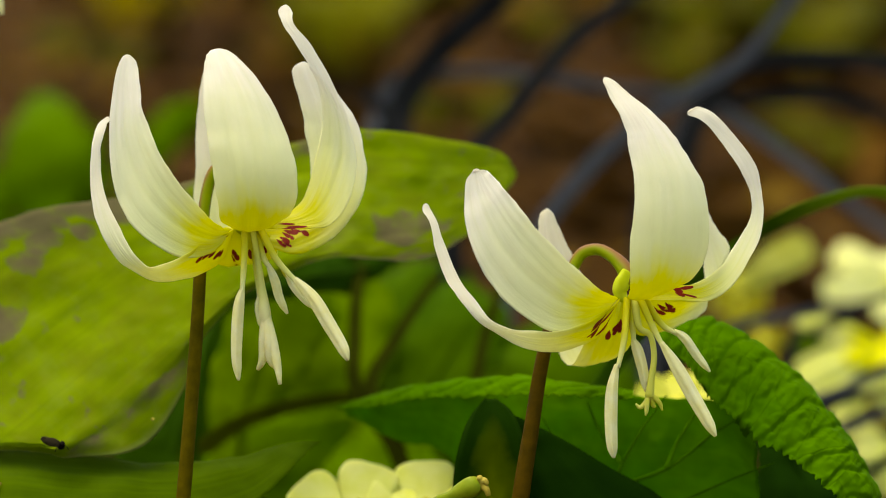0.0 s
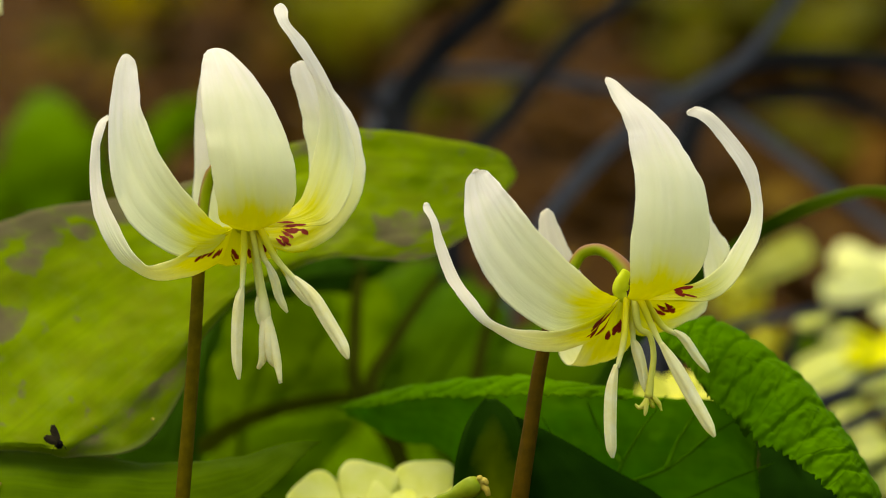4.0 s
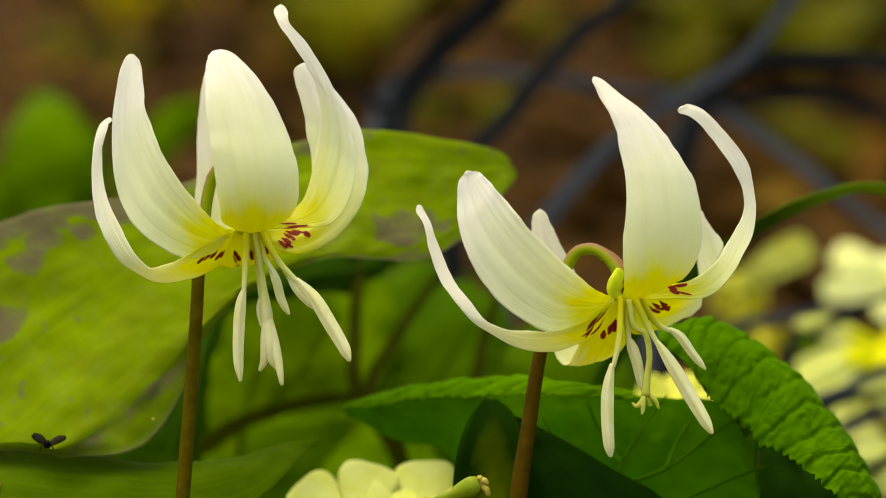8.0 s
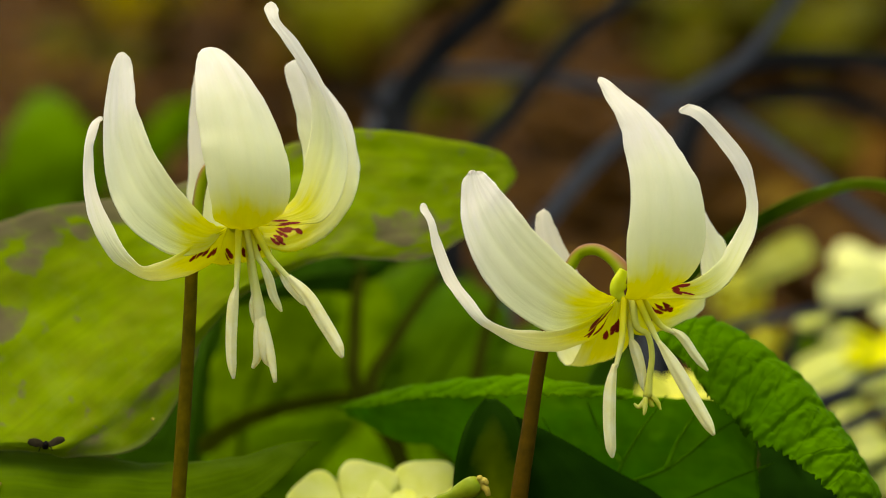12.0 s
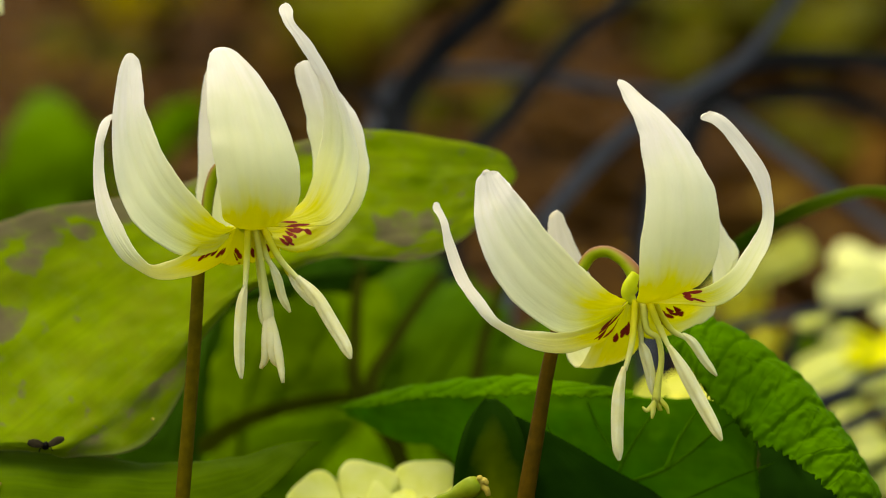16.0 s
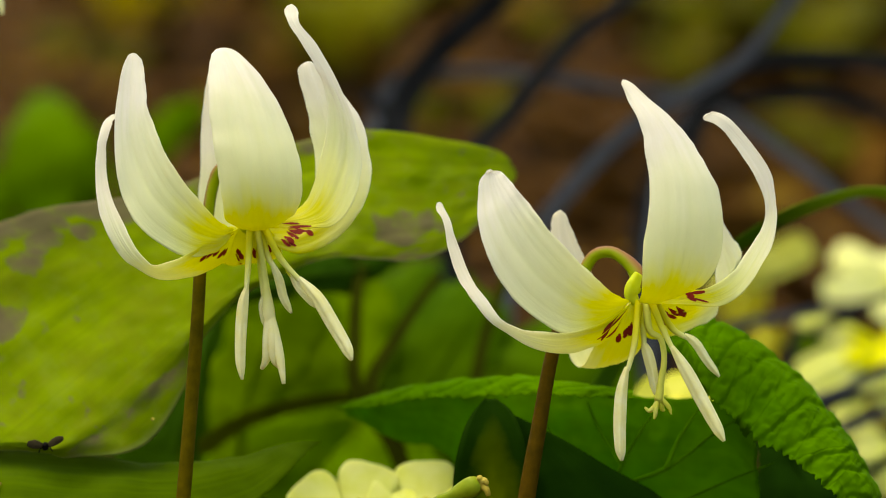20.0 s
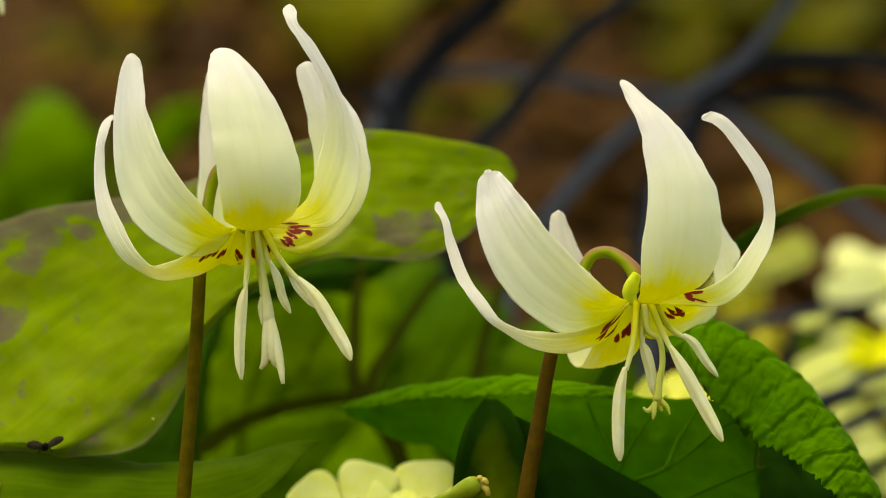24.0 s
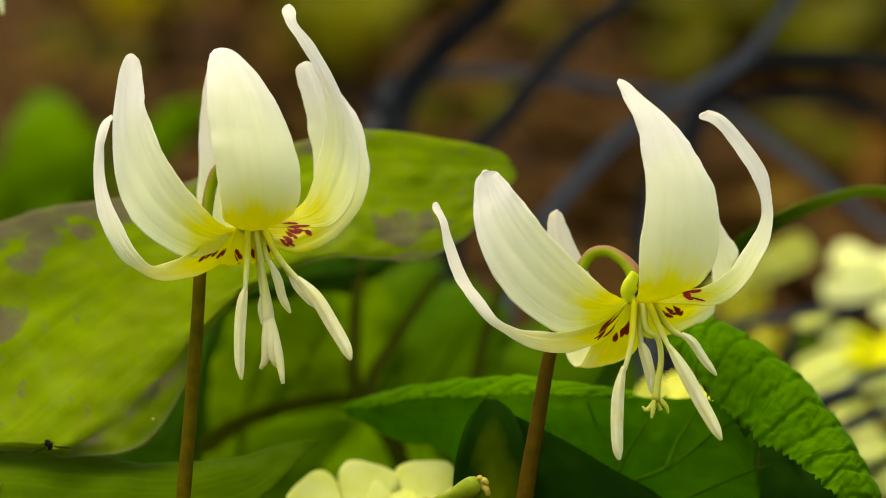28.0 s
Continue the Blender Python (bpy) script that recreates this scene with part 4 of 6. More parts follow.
leaf_thing(
    "fawn_lily_leaf", "darker green pointed leaf lying low under the mottled one", (-70, 6, 2), [(-85, 8, 20), (-97.2, 12.0, 64.4), (-89.9, 10.0, 65.8)], [3, 2.6, 2.2, 1.8], HOOK,
    [("blade", [((-106.5, 24.0, 72.7), (-102.9, 6.0, 55.9)), ((-91.7, 20.0, 73.5), (-88.9, 4.0, 59.6)), ((-76.2, 18.0, 72.9), (-73.0, 4.0, 58.4)), ((-61.0, 18.0, 71.1), (-55.1, 6.0, 58.2)), ((-47.2, 20.0, 71.6), (-40.6, 10.0, 62.4)), ((-35.7, 22.0, 73.7), (-31.8, 16.0, 68.9)), ((-28.2, 24.0, 75.0), (-27.3, 23.0, 73.6)), ((-25.5, 25.0, 74.9), (-25.4, 25.0, 74.6))], LOW,
      dict(nu=16, nv=50, thick=0.6, crown=0.06, ripple=0.9, seed=8))])

# primrose leaf: lit curled margins round a shaded underside
leaf_thing(
    "primrose_leaf", "large wrinkled primrose leaf with toothed curled margins", (35, 60, 13), [(35, 55, 40), (32.3, 40.0, 52.0), (33.4, 38.0, 65.5)], [3, 3, 2.6, 2], PRIM_VEIN,
    [("underside", [((-21.9, 46.0, 80.6), (-21.1, 46.0, 79.0)), ((-16.4, 44.0, 82.6), (-16.6, 48.0, 76.7)), ((-7.8, 40.0, 84.8), (-8.6, 46.0, 73.4)), ((2.0, 34.0, 86.4), (1.8, 41.0, 70.0)), ((11.4, 30.0, 87.0), (11.6, 36.0, 54.0)), ((25.5, 24.0, 86.8), (26.8, 28.0, 53.4)), ((39.4, 22.0, 84.4), (41.1, 28.0, 53.4)), ((50.5, 21.0, 84.3), (52.8, 26.0, 53.6)), ((58.7, 16.0, 82.4), (64.3, 24.0, 53.8)), ((63.4, 12.0, 77.1), (66.7, 22.0, 54.1))], PRIM_UNDER,
      dict(nu=60, nv=160, thick=0.7, crown=0.02, ripple=1.0, quilt=0.3, lateral=3, frill=0.8, seed=4)),
     ("curled_margin", [((-23.2, 48.0, 80.4), (-22.6, 46.0, 80.0)), ((-16.4, 44.0, 82.6), (-15.7, 40.0, 80.9)), ((-7.8, 39.0, 85.3), (-7.5, 35.0, 82.9)), ((1.9, 33.0, 86.9), (1.9, 29.0, 83.9)), ((11.4, 27.0, 88.1), (11.3, 23.0, 84.5)), ((20.7, 22.0, 88.1), (20.5, 18.0, 84.9)), ((29.9, 20.0, 86.8), (29.7, 16.0, 84.7)), ((39.4, 21.0, 85.4), (39.1, 17.0, 84.2))], PRIM_LEAF,
      dict(nu=20, nv=240, thick=0.5, teeth=30, tooth=1.1, crown=0.12, ripple=0.5, quilt=0.45, lateral=8, frill=0.5, seed=5)),
     ("curled_margin", [((45.1, 26.0, 98.0), (46.3, 22.0, 93.8)), ((51.4, 24.0, 99.6), (50.7, 15.0, 90.8)), ((56.1, 22.0, 100.1), (53.0, 9.0, 86.3)), ((63.9, 20.0, 96.4), (56.9, 5.0, 82.4)), ((71.8, 18.0, 90.1), (62.2, 2.0, 77.0)), ((77.9, 16.0, 83.2), (68.4, 0.0, 74.0)), ((82.8, 14.0, 76.4), (73.3, -2.0, 69.8)), ((85.9, 12.0, 70.8), (77.5, -3.0, 65.4)), ((89.0, 10.0, 62.4), (79.9, -4.0, 58.2))], PRIM_LEAF,
      dict(nu=70, nv=280, thick=0.5, teeth=34, tooth=1.6, crown=0.14, ripple=0.7, quilt=0.75, lateral=11, frill=0.9, seed=6))])
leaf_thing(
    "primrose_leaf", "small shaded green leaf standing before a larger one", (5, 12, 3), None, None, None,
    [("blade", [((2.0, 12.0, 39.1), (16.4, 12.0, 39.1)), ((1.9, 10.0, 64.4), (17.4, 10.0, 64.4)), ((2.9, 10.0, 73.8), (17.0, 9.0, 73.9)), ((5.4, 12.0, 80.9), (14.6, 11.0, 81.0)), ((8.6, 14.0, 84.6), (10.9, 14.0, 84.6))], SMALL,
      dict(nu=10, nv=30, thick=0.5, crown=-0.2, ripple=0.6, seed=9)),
     # folded half of the leaf, its shade painted in as near-black green
     ("shaded_half", [((9.7, 14.0, 82.3), (11.6, 14.0, 82.5)), ((14.0, 14.0, 77.0), (23.3, 15.0, 76.7)), ((15.1, 14.0, 70.0), (34.4, 17.0, 70.0)), ((15.1, 14.0, 61.9), (46.7, 18.0, 62.1)), ((13.4, 14.0, 50.4), (48.5, 18.0, 49.9))], LEAF_SHADE,
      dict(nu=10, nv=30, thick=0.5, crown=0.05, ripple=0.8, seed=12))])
big_leaf = [o for o in scene.objects if o.name == "primrose_leaf"][0]
for line in ([(32.3, 20.0, 54.3), (35.3, 21.0, 65.9), (40.4, 19.0, 76.6), (46.0, 17.0, 84.9)], [(34.4, 20.0, 63.7), (26.5, 21.0, 70.6), (20.6, 21.0, 80.0)], [(36.9, 19.0, 70.8), (32.3, 20.0, 77.7), (29.9, 20.0, 83.3)],
             [(35.2, 20.0, 65.8), (46.2, 19.0, 69.6), (55.3, 17.0, 76.7), (59.8, 15.0, 79.8)], [(33.5, 21.0, 58.9), (45.1, 19.0, 61.4), (58.8, 17.0, 67.4), (67.6, 13.0, 71.3)], [(46.1, 18.0, 69.7), (48.5, 18.0, 75.5), (53.0, 17.0, 82.6)], [(45.0, 18.0, 61.5), (52.0, 18.0, 62.7), (60.0, 17.0, 61.6)]):
    part("vein", tube("vein", line, [0.6, 0.46, 0.34, 0.16], PRIM_VEIN, 20, 12, flat=0.35), big_leaf)

# green strap leaf bobbing in the breeze
strap = thing("grass_blade", Vector((22.2, 60.0, 10.6)) * MM, "arching green strap-shaped grass blade", "grass")
part("blade", blade("blade", [((21.5, 60.0, 10.6), (24.1, 60.0, 10.6)), ((25.4, 62.0, 57.0), (28.6, 62.0, 57.0)), ((33.7, 64.0, 84.7), (37.4, 66.0, 82.7)), ((45.0, 62.0, 100.0), (48.1, 66.0, 97.6)), ((57.4, 60.0, 111.1), (60.1, 64.0, 108.5)), ((67.9, 58.0, 119.1), (70.4, 63.0, 116.6)), ((77.0, 56.0, 124.3), (79.4, 62.0, 121.6)), ((86.9, 55.0, 127.6), (88.6, 62.0, 125.4)), ((94.2, 54.0, 128.7), (95.4, 61.0, 126.7)), ((101.7, 54.0, 127.0), (102.3, 60.0, 124.2)), ((111.6, 54.0, 117.6), (111.4, 58.0, 115.6)), ((116.6, 54.0, 110.1), (116.6, 55.0, 109.6))], GRASS, nu=8, nv=70, thick=0.4, crown=0.05), strap)

# spent bud
bud = thing("spent_bud", Vector((1.8, 6.0, -1.0)) * MM, "small green bud with a withered yellow curled tip", "bud")
part("stalk", tube("stalk", [(1.8, 6.0, -1.0), (0.1, 4.0, 51.6), (-1.6, 4.0, 63.0), (0.9, 2.0, 65.4), (3.5, 1.0, 66.4)], [1.0, 1.0, 1.0, 1.0, 1.0], BUD_GREEN, 24), bud)
part("ovary", tube("ovary", [(0.7, 2.0, 65.2), (3.2, 1.0, 66.4), (5.7, 0.0, 67.7), (7.2, 0.0, 68.4)], [0.8, 1.7, 2.1, 1.5], BUD_GREEN, 16), bud)
for tip in ([(7.0, 0.0, 68.3), (8.1, -1.0, 69.0), (8.8, -1.0, 68.2)], [(6.7, 0.0, 68.4), (7.4, -1.0, 69.4), (6.8, -1.0, 69.5)], [(7.4, 0.0, 68.1), (8.6, -1.0, 67.3), (9.0, -1.0, 66.0)]):
    part("withered_tip", tube("withered_tip", tip, [0.9, 0.7, 0.5], BUD, 10, 8), bud)


# ---- black lilyturf ----
def turf(base_xy, label, blades):
    bx, by = base_xy
    ob = thing("lilyturf_tuft", (bx, by, ground_z(bx, by)), label, "grass", "black lilyturf tufts")
    for pts, r, mat in blades:
        line = [Vector(p) for p in pts]
        low = ground_z(line[0].x * MM, line[0].y * MM) * 1000 - 3
        if line[0].z > low + 12:
            line = [Vector((line[0].x - 2, line[0].y, low))] + line
        secs = []
        for i, p in enumerate(line):
            t = (line[min(i + 1, len(line) - 1)] - line[max(i - 1, 0)]).normalized()
            n = t.cross(Vector((0, 1, 0.3))).normalized()
            wd = 0.8 * r * (1.0 - 0.55 * max(0.0, i / (len(line) - 1) - 0.4))
            secs.append((p - n * wd, p + n * wd))
        part("blade", blade("blade", secs, mat, nu=4, nv=36, thick=0.5, crown=-0.1), ob)
    return ob


turf((0.012, 0.215), "tuft of long arching near-black strap leaves", [
    ([(12.5, 214.0, 49.3), (15.3, 210.0, 76.8), (19.3, 210.0, 105.6), (31.3, 209.0, 126.3), (50.2, 207.0, 146.5), (69.1, 205.0, 158.8), (83.3, 204.0, 167.4), (93.3, 202.0, 179.1), (103.3, 200.0, 193.9)], 3.3, SLATE),
    ([(9.0, 216.0, 49.1), (5.8, 218.0, 74.8), (2.6, 218.0, 108.7), (7.4, 219.0, 139.4), (18.8, 221.0, 153.3), (35.2, 224.0, 173.0), (50.0, 226.0, 185.4), (64.8, 228.0, 197.0)], 3.9, BLACK),
    ([(10.6, 214.0, 49.3), (9.0, 214.0, 75.0), (2.5, 207.0, 108.8), (-3.8, 204.0, 132.6), (-13.3, 204.0, 150.8), (-22.8, 204.0, 157.9)], 2.9, BLACK),
])
turf((0.063, 0.237), "tuft of dark bluish strap leaves crossing one another", [
    ([(63.9, 236.0, 47.3), (65.5, 235.0, 88.7), (67.9, 235.0, 121.8), (71.1, 233.0, 144.8), (78.7, 232.0, 160.4), (86.1, 228.0, 167.6), (103.6, 224.0, 170.2), (127.1, 221.0, 168.3), (144.7, 218.0, 162.0)], 4.2, BLACK),
    ([(62.2, 236.0, 47.3), (60.5, 235.0, 88.7), (64.1, 238.0, 133.4), (73.2, 238.0, 154.2), (83.9, 237.0, 154.1), (101.8, 235.0, 141.6), (117.9, 232.0, 128.7), (133.6, 228.0, 116.8)], 3.0, SLATE),
    ([(63.4, 240.0, 46.9), (58.0, 242.0, 88.5), (58.5, 246.0, 122.0), (66.5, 247.0, 144.0), (80.0, 246.0, 157.5), (111.1, 242.0, 159.9), (130.1, 238.0, 154.2), (145.4, 238.0, 145.0)], 3.2, BLACK),
])
turf((-0.015, 0.256), "tuft of long black strap leaves bending over", [
    ([(-14.3, 256.0, 45.5), (-16.0, 256.0, 94.8), (-17.7, 256.0, 125.4), (-14.2, 252.0, 153.2), (-4.0, 249.0, 170.8), (7.7, 246.0, 181.4), (19.4, 242.0, 191.9), (32.5, 238.0, 203.1)], 5.7, BLACK),
    ([(-16.0, 256.0, 45.5), (-21.1, 256.0, 94.8), (-22.9, 260.0, 139.1), (-16.1, 263.0, 163.2), (-4.1, 260.0, 168.2), (19.7, 256.0, 167.9), (45.0, 252.0, 163.9), (70.1, 249.0, 161.0), (86.7, 247.0, 155.5)], 2.8, SLATE),
])
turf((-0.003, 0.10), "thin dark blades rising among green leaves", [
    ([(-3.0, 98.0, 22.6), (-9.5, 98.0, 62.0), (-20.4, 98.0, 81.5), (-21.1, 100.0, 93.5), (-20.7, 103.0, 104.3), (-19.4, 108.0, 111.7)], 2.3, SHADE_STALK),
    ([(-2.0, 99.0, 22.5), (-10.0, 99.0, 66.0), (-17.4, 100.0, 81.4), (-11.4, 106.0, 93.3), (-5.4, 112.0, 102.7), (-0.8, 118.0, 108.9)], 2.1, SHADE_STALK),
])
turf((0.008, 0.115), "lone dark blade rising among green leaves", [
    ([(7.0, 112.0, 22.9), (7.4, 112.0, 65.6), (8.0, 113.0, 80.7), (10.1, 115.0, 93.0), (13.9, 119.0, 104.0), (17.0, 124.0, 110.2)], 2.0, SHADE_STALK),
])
turf((0.14, 0.23), "low dark strap leaves among the primroses", [
    ([(71.3, 180.0, 84.6), (78.9, 180.0, 93.4), (91.4, 182.0, 96.4), (104.1, 185.0, 98.5), (117.3, 190.0, 98.9)], 2.0, SLATE),
    ([(100.3, 180.0, 66.2), (105.7, 175.0, 74.9), (112.4, 170.0, 80.2), (119.1, 165.0, 83.7), (128.0, 165.0, 85.2)], 2.6, BLACK),
    ([(100.3, 180.0, 60.1), (108.0, 180.0, 67.0), (118.3, 178.0, 71.7), (130.0, 175.0, 75.7)], 2.0, BLACK),
    ([(94.2, 180.0, 87.6), (100.3, 180.0, 92.2), (109.8, 182.0, 96.7), (120.6, 184.0, 102.1), (132.1, 186.0, 104.4)], 1.8, BLACK),
    ([(90.1, 150.0, 72.0), (97.0, 150.0, 75.8), (104.7, 150.0, 78.9), (116.4, 150.0, 84.7)], 2.2, SLATE),
    ([(91.5, 156.0, 73.0), (98.0, 156.0, 74.8), (104.9, 156.0, 75.9), (117.4, 156.0, 77.9)], 1.9, BLACK),
    ([(97.8, 150.0, 65.2), (102.0, 150.0, 67.6), (107.6, 150.0, 69.8), (116.4, 150.0, 73.9)], 1.8, SLATE),
    ([(102.2, 150.0, 52.0), (106.0, 150.0, 55.0), (110.5, 150.0, 57.6), (117.8, 150.0, 61.8)], 2.4, BLACK),
])
turf((-0.060, 0.105), "thin dark arching stalk low among leaves", [
    ([(-61.5, 103.0, 62.3), (-56.8, 103.0, 67.7), (-48.2, 105.0, 73.3), (-36.1, 108.0, 77.1), (-22.6, 112.0, 78.9), (-11.6, 116.0, 78.0)], 2.7, ARCH_STALK),
])


# ---- primroses ----
def heart_petal(length, width, cleft=1.0):
    """One notched petal from the eye outwards along +x, in the plane of the flower."""
    secs = []
    for v in (0.0, 0.25, 0.5, 0.75, 0.93, 1.0):
        wd = width * (0.10 + 0.90 * math.sin(math.pi * 0.5 * min(1.0, v * 1.25))) * (1.0 if v < 0.9 else (0.88 if v < 0.97 else 0.66))
        x = length * (0.1 + 0.9 * v)
        lift = length * 0.16 * v * v
        notch = cleft * length * 0.025 * max(0.0, v - 0.7) / 0.3
        secs.append((Vector((x, -wd / 2, lift)), Vector((x - notch * 0.2, -wd / 4, lift + 0.6)), Vector((x - notch, 0, lift + 0.8 - 1.1 * cleft)), Vector((x - notch * 0.2, wd / 4, lift + 0.6)), Vector((x, wd / 2, lift))))
    return secs


def primrose(centre, tilt, turn, spin, radius=15.0, label="pale yellow primrose flower with a deeper yellow eye", petal=None, vary=1.0, cleft=1.0):
    """tilt: degrees of the face from straight up; turn: the way it tips, from +x towards +y."""
    c = Vector(centre)
    base = Vector((c.x, c.y, ground_z(c.x * MM, c.y * MM) * 1000 - 3))
    ob = thing("primrose_flower", base * MM, label, "flower", "pale yellow primroses")
    m = Matrix.Translation(c) @ pose(0, 0, 0, 0, 0, turn) @ pose(0, 0, 0, 0, tilt, 0) @ pose(0, 0, 0, 0, 0, spin)
    back = m.to_3x3() @ Vector((0, 0, -1))
    part("stalk", tube("stalk", [base, base.lerp(c, 0.5) + back * 3, c + back * 9], [1.0, 1.0, 1.1], HOOK, 12, 8), ob)
    part("tube", tube("tube", [c + back * 11, c + back * 5, c], [1.8, 1.4, 1.9], CREAM, 8, 10), ob)
    for i in range(5):
        mi = m @ pose(0, 0, 0, 0, 0, 72 * i) @ pose(0, 0, 0, 6 * math.sin(i * 2.1), -4 * math.cos(i * 1.7), 0) @ pose(0, 0, 0, vary * 20 * math.sin(i * 2.7 + spin), vary * 24 * math.cos(i * 3.3 + spin), 0)
        secs = [[mi @ p for p in s] for s in heart_petal(radius * (1 + 0.22 * vary * math.sin(i * 4.1 + spin)), radius * (1.0 - 0.12 * vary), cleft)]
        part("petal", blade("petal", secs, petal or CREAM, nu=12, nv=14, thick=0.3, ripple=0.35, seed=i), ob)
        secs = [[mi @ Vector((radius * (0.06 + 0.30 * v), s * radius * 0.16 * (1 - v * 0.75), 0.55 + 0.8 * v)) for s in (-1, 1)] for v in (0, 0.5, 1)]
        part("eye_ray", blade("eye_ray", secs, EYE_PALE, nu=4, nv=6, thick=0.15), ob, "deep yellow ray of the eye")
    return ob


def far_primrose(centre, petals, material, label, eye):
    """A primrose given by its centre and the tip and width of each petal."""
    c = Vector(centre)
    base = Vector((c.x, c.y + 12, ground_z(c.x * MM, (c.y + 12) * MM) * 1000 - 3))
    ob = thing("primrose_flower", base * MM, label, "flower", "pale yellow primroses")
    part("stalk", tube("stalk", [base, base.lerp(c, 0.5) + Vector((0, 4, 0)), c + Vector((0, 9, -3))], [1.0, 1.0, 1.1], HOOK, 12, 8), ob)
    part("tube", tube("tube", [c + Vector((0, 11, -4)), c + Vector((0, 5, -2)), c], [1.8, 1.4, 1.9], CREAM, 8, 10), ob)
    for i, (tip, width) in enumerate(petals):
        d = Vector(tip) - c
        side = d.cross(Vector((0, -1, 0.2))).normalized()
        out = side.cross(d).normalized()
        if out.y > 0:
            out = -out
        secs = []
        for v, w in ((0.04, 0.14), (0.25, 0.55), (0.5, 0.9), (0.75, 1.0), (0.92, 0.86), (1.0, 0.6)):
            p = c + d * v + out * d.length * 0.14 * math.sin(math.pi * v)
            h = width * 0.5 * w
            secs.append((p - side * h, p - side * h * 0.5 - out * 0.6, p + out * 0.4, p + side * h * 0.5 - out * 0.6, p + side * h))
        part("petal", blade("petal", secs, material, nu=12, nv=16, thick=0.3, ripple=0.5, seed=i), ob)
        secs = [[c + d * eye * 0.3 * v + out * (0.9 + d.length * 0.14 * math.sin(math.pi * eye * 0.3 * v)) + side * e * width * 0.34 * (0.35 + v * (1 - v) * 2.2) for e in (-1, 1)] for v in (0, 0.35, 0.7, 1)]
        part("eye_ray", blade("eye_ray", secs, EYE_YELLOW if eye > 1 else EYE_PALE, nu=4, nv=8, thick=0.15), ob, "deep yellow ray of the eye")
    return ob


far_primrose((123.6, 212.0, 87.6), [((95.7, 200.0, 75.2), 12.6), ((99.4, 206.0, 95.2), 6.7), ((109.9, 202.0, 65.6), 8.2), ((128.8, 205.0, 67.9), 12.7), ((141.2, 225.0, 89.1), 13.0)], CREAM, "pale primrose flower with a broad deep yellow eye", 1.5)
far_primrose((138.1, 262.0, 103.5), [((119.5, 268.0, 114.1), 10.0), ((114.1, 256.0, 102.6), 8.8), ((135.3, 275.0, 113.1), 10.5), ((155.9, 265.0, 104.8), 12.0), ((130.9, 250.0, 93.9), 10.1)], PALE_PETAL, "pale yellow primrose flower facing the light", 0.6)
far_primrose((86.7, 262.0, 103.0), [((112.2, 266.0, 116.6), 10.6), ((98.6, 262.0, 102.6), 6.2), ((83.3, 258.0, 96.2), 8.5), ((80.0, 266.0, 108.0), 6.0)], SHADED_PETAL, "primrose flower with shade put into its petal colour", 0.6)
far_primrose((86.9, 240.0, 98.2), [((80.6, 240.0, 101.5), 6.7), ((95.2, 240.0, 100.9), 6.7), ((84.8, 236.0, 93.3), 5.6), ((92.0, 236.0, 95.3), 5.0)], DULL_PETAL, "dull dark yellow primrose flower", 0.6)
far_primrose((125.4, 190.0, 59.3), [((105.8, 190.0, 68.9), 6.8), ((112.3, 186.0, 57.8), 9.9), ((119.7, 186.0, 47.3), 10.8), ((135.9, 190.0, 54.6), 10.9), ((134.8, 200.0, 67.9), 10.1)], CREAM, "pale yellow primrose flower facing the light", 0.6)
far_primrose((92.6, 225.0, 88.7), [((86.1, 225.0, 87.1), 5.9), ((99.1, 225.0, 90.1), 5.9), ((91.6, 220.0, 80.4), 8.0), ((91.3, 230.0, 92.5), 4.3)], DULL_PETAL, "dull dark yellow primrose flower", 0.6)
primrose((53.8, 85.0, 77.6), 52, -92, 18, 10.2, petal=SHADED_CREAM, vary=0.3, cleft=0.2)
primrose((-19.3, 30.0, 57.7), 46, -92, 162, 13.8, vary=0.1, cleft=0.15)
primrose((-3.3, 30.0, 57.9), 46, -88, 182, 13.6, vary=0.1, cleft=0.15)


# ---- greenery behind ----
def rosette(base_xy, label, count, length, width, material, rise, seed, spread=360, start=0):
    """Leaves fanning from one root."""
    bx, by = base_xy
    rng = random.Random(seed)
    gz = ground_z(bx, by)
    ob = thing("leafy_plant", (bx, by, gz - 0.004), label, "plant", "leafy plants behind the lilies")
    o = Vector((bx, by, gz)) * 1000
    for i in range(count):
        a = radians(start + spread * (i + rng.uniform(-0.3, 0.3)) / count)
        d = Vector((math.cos(a), math.sin(a), 0))
        s = Vector((-d.y, d.x, 0))
        ln, wd, rs = length * rng.uniform(0.75, 1.15), width * rng.uniform(0.8, 1.2), rise * rng.uniform(0.7, 1.2)
        secs = []
        for v in (0, 0.2, 0.45, 0.7, 0.9, 1.0):
            w2 = wd * 0.5 * max(0.03, math.sin(math.pi * (0.06 + 0.92 * v)) ** 0.8)
            p = o + d * ln * v + Vector((0, 0, rs * (1.5 * v - 0.9 * v * v)))
            secs.append((p - s * w2 + Vector((0, 0, w2 * 0.25)), p, p + s * w2 + Vector((0, 0, w2 * 0.25))))
        part("leaf", blade("leaf", secs, material, nu=6, nv=14, thick=0.5, ripple=1.0, seed=seed + i), ob)
    return ob


OLIVE = leaf_material("olive_leaf", (0.047, 0.050, 0.0005), (0.100, 0.093, 0.001), share=0.25)
MOSS = leaf_material("moss_leaf", (0.075, 0.078, 0.0005), (0.145, 0.135, 0.001), share=0.25)
YELLOW = leaf_material("yellow_leaf", (0.17, 0.13, 0.001), (0.30, 0.225, 0.003), share=0.25)
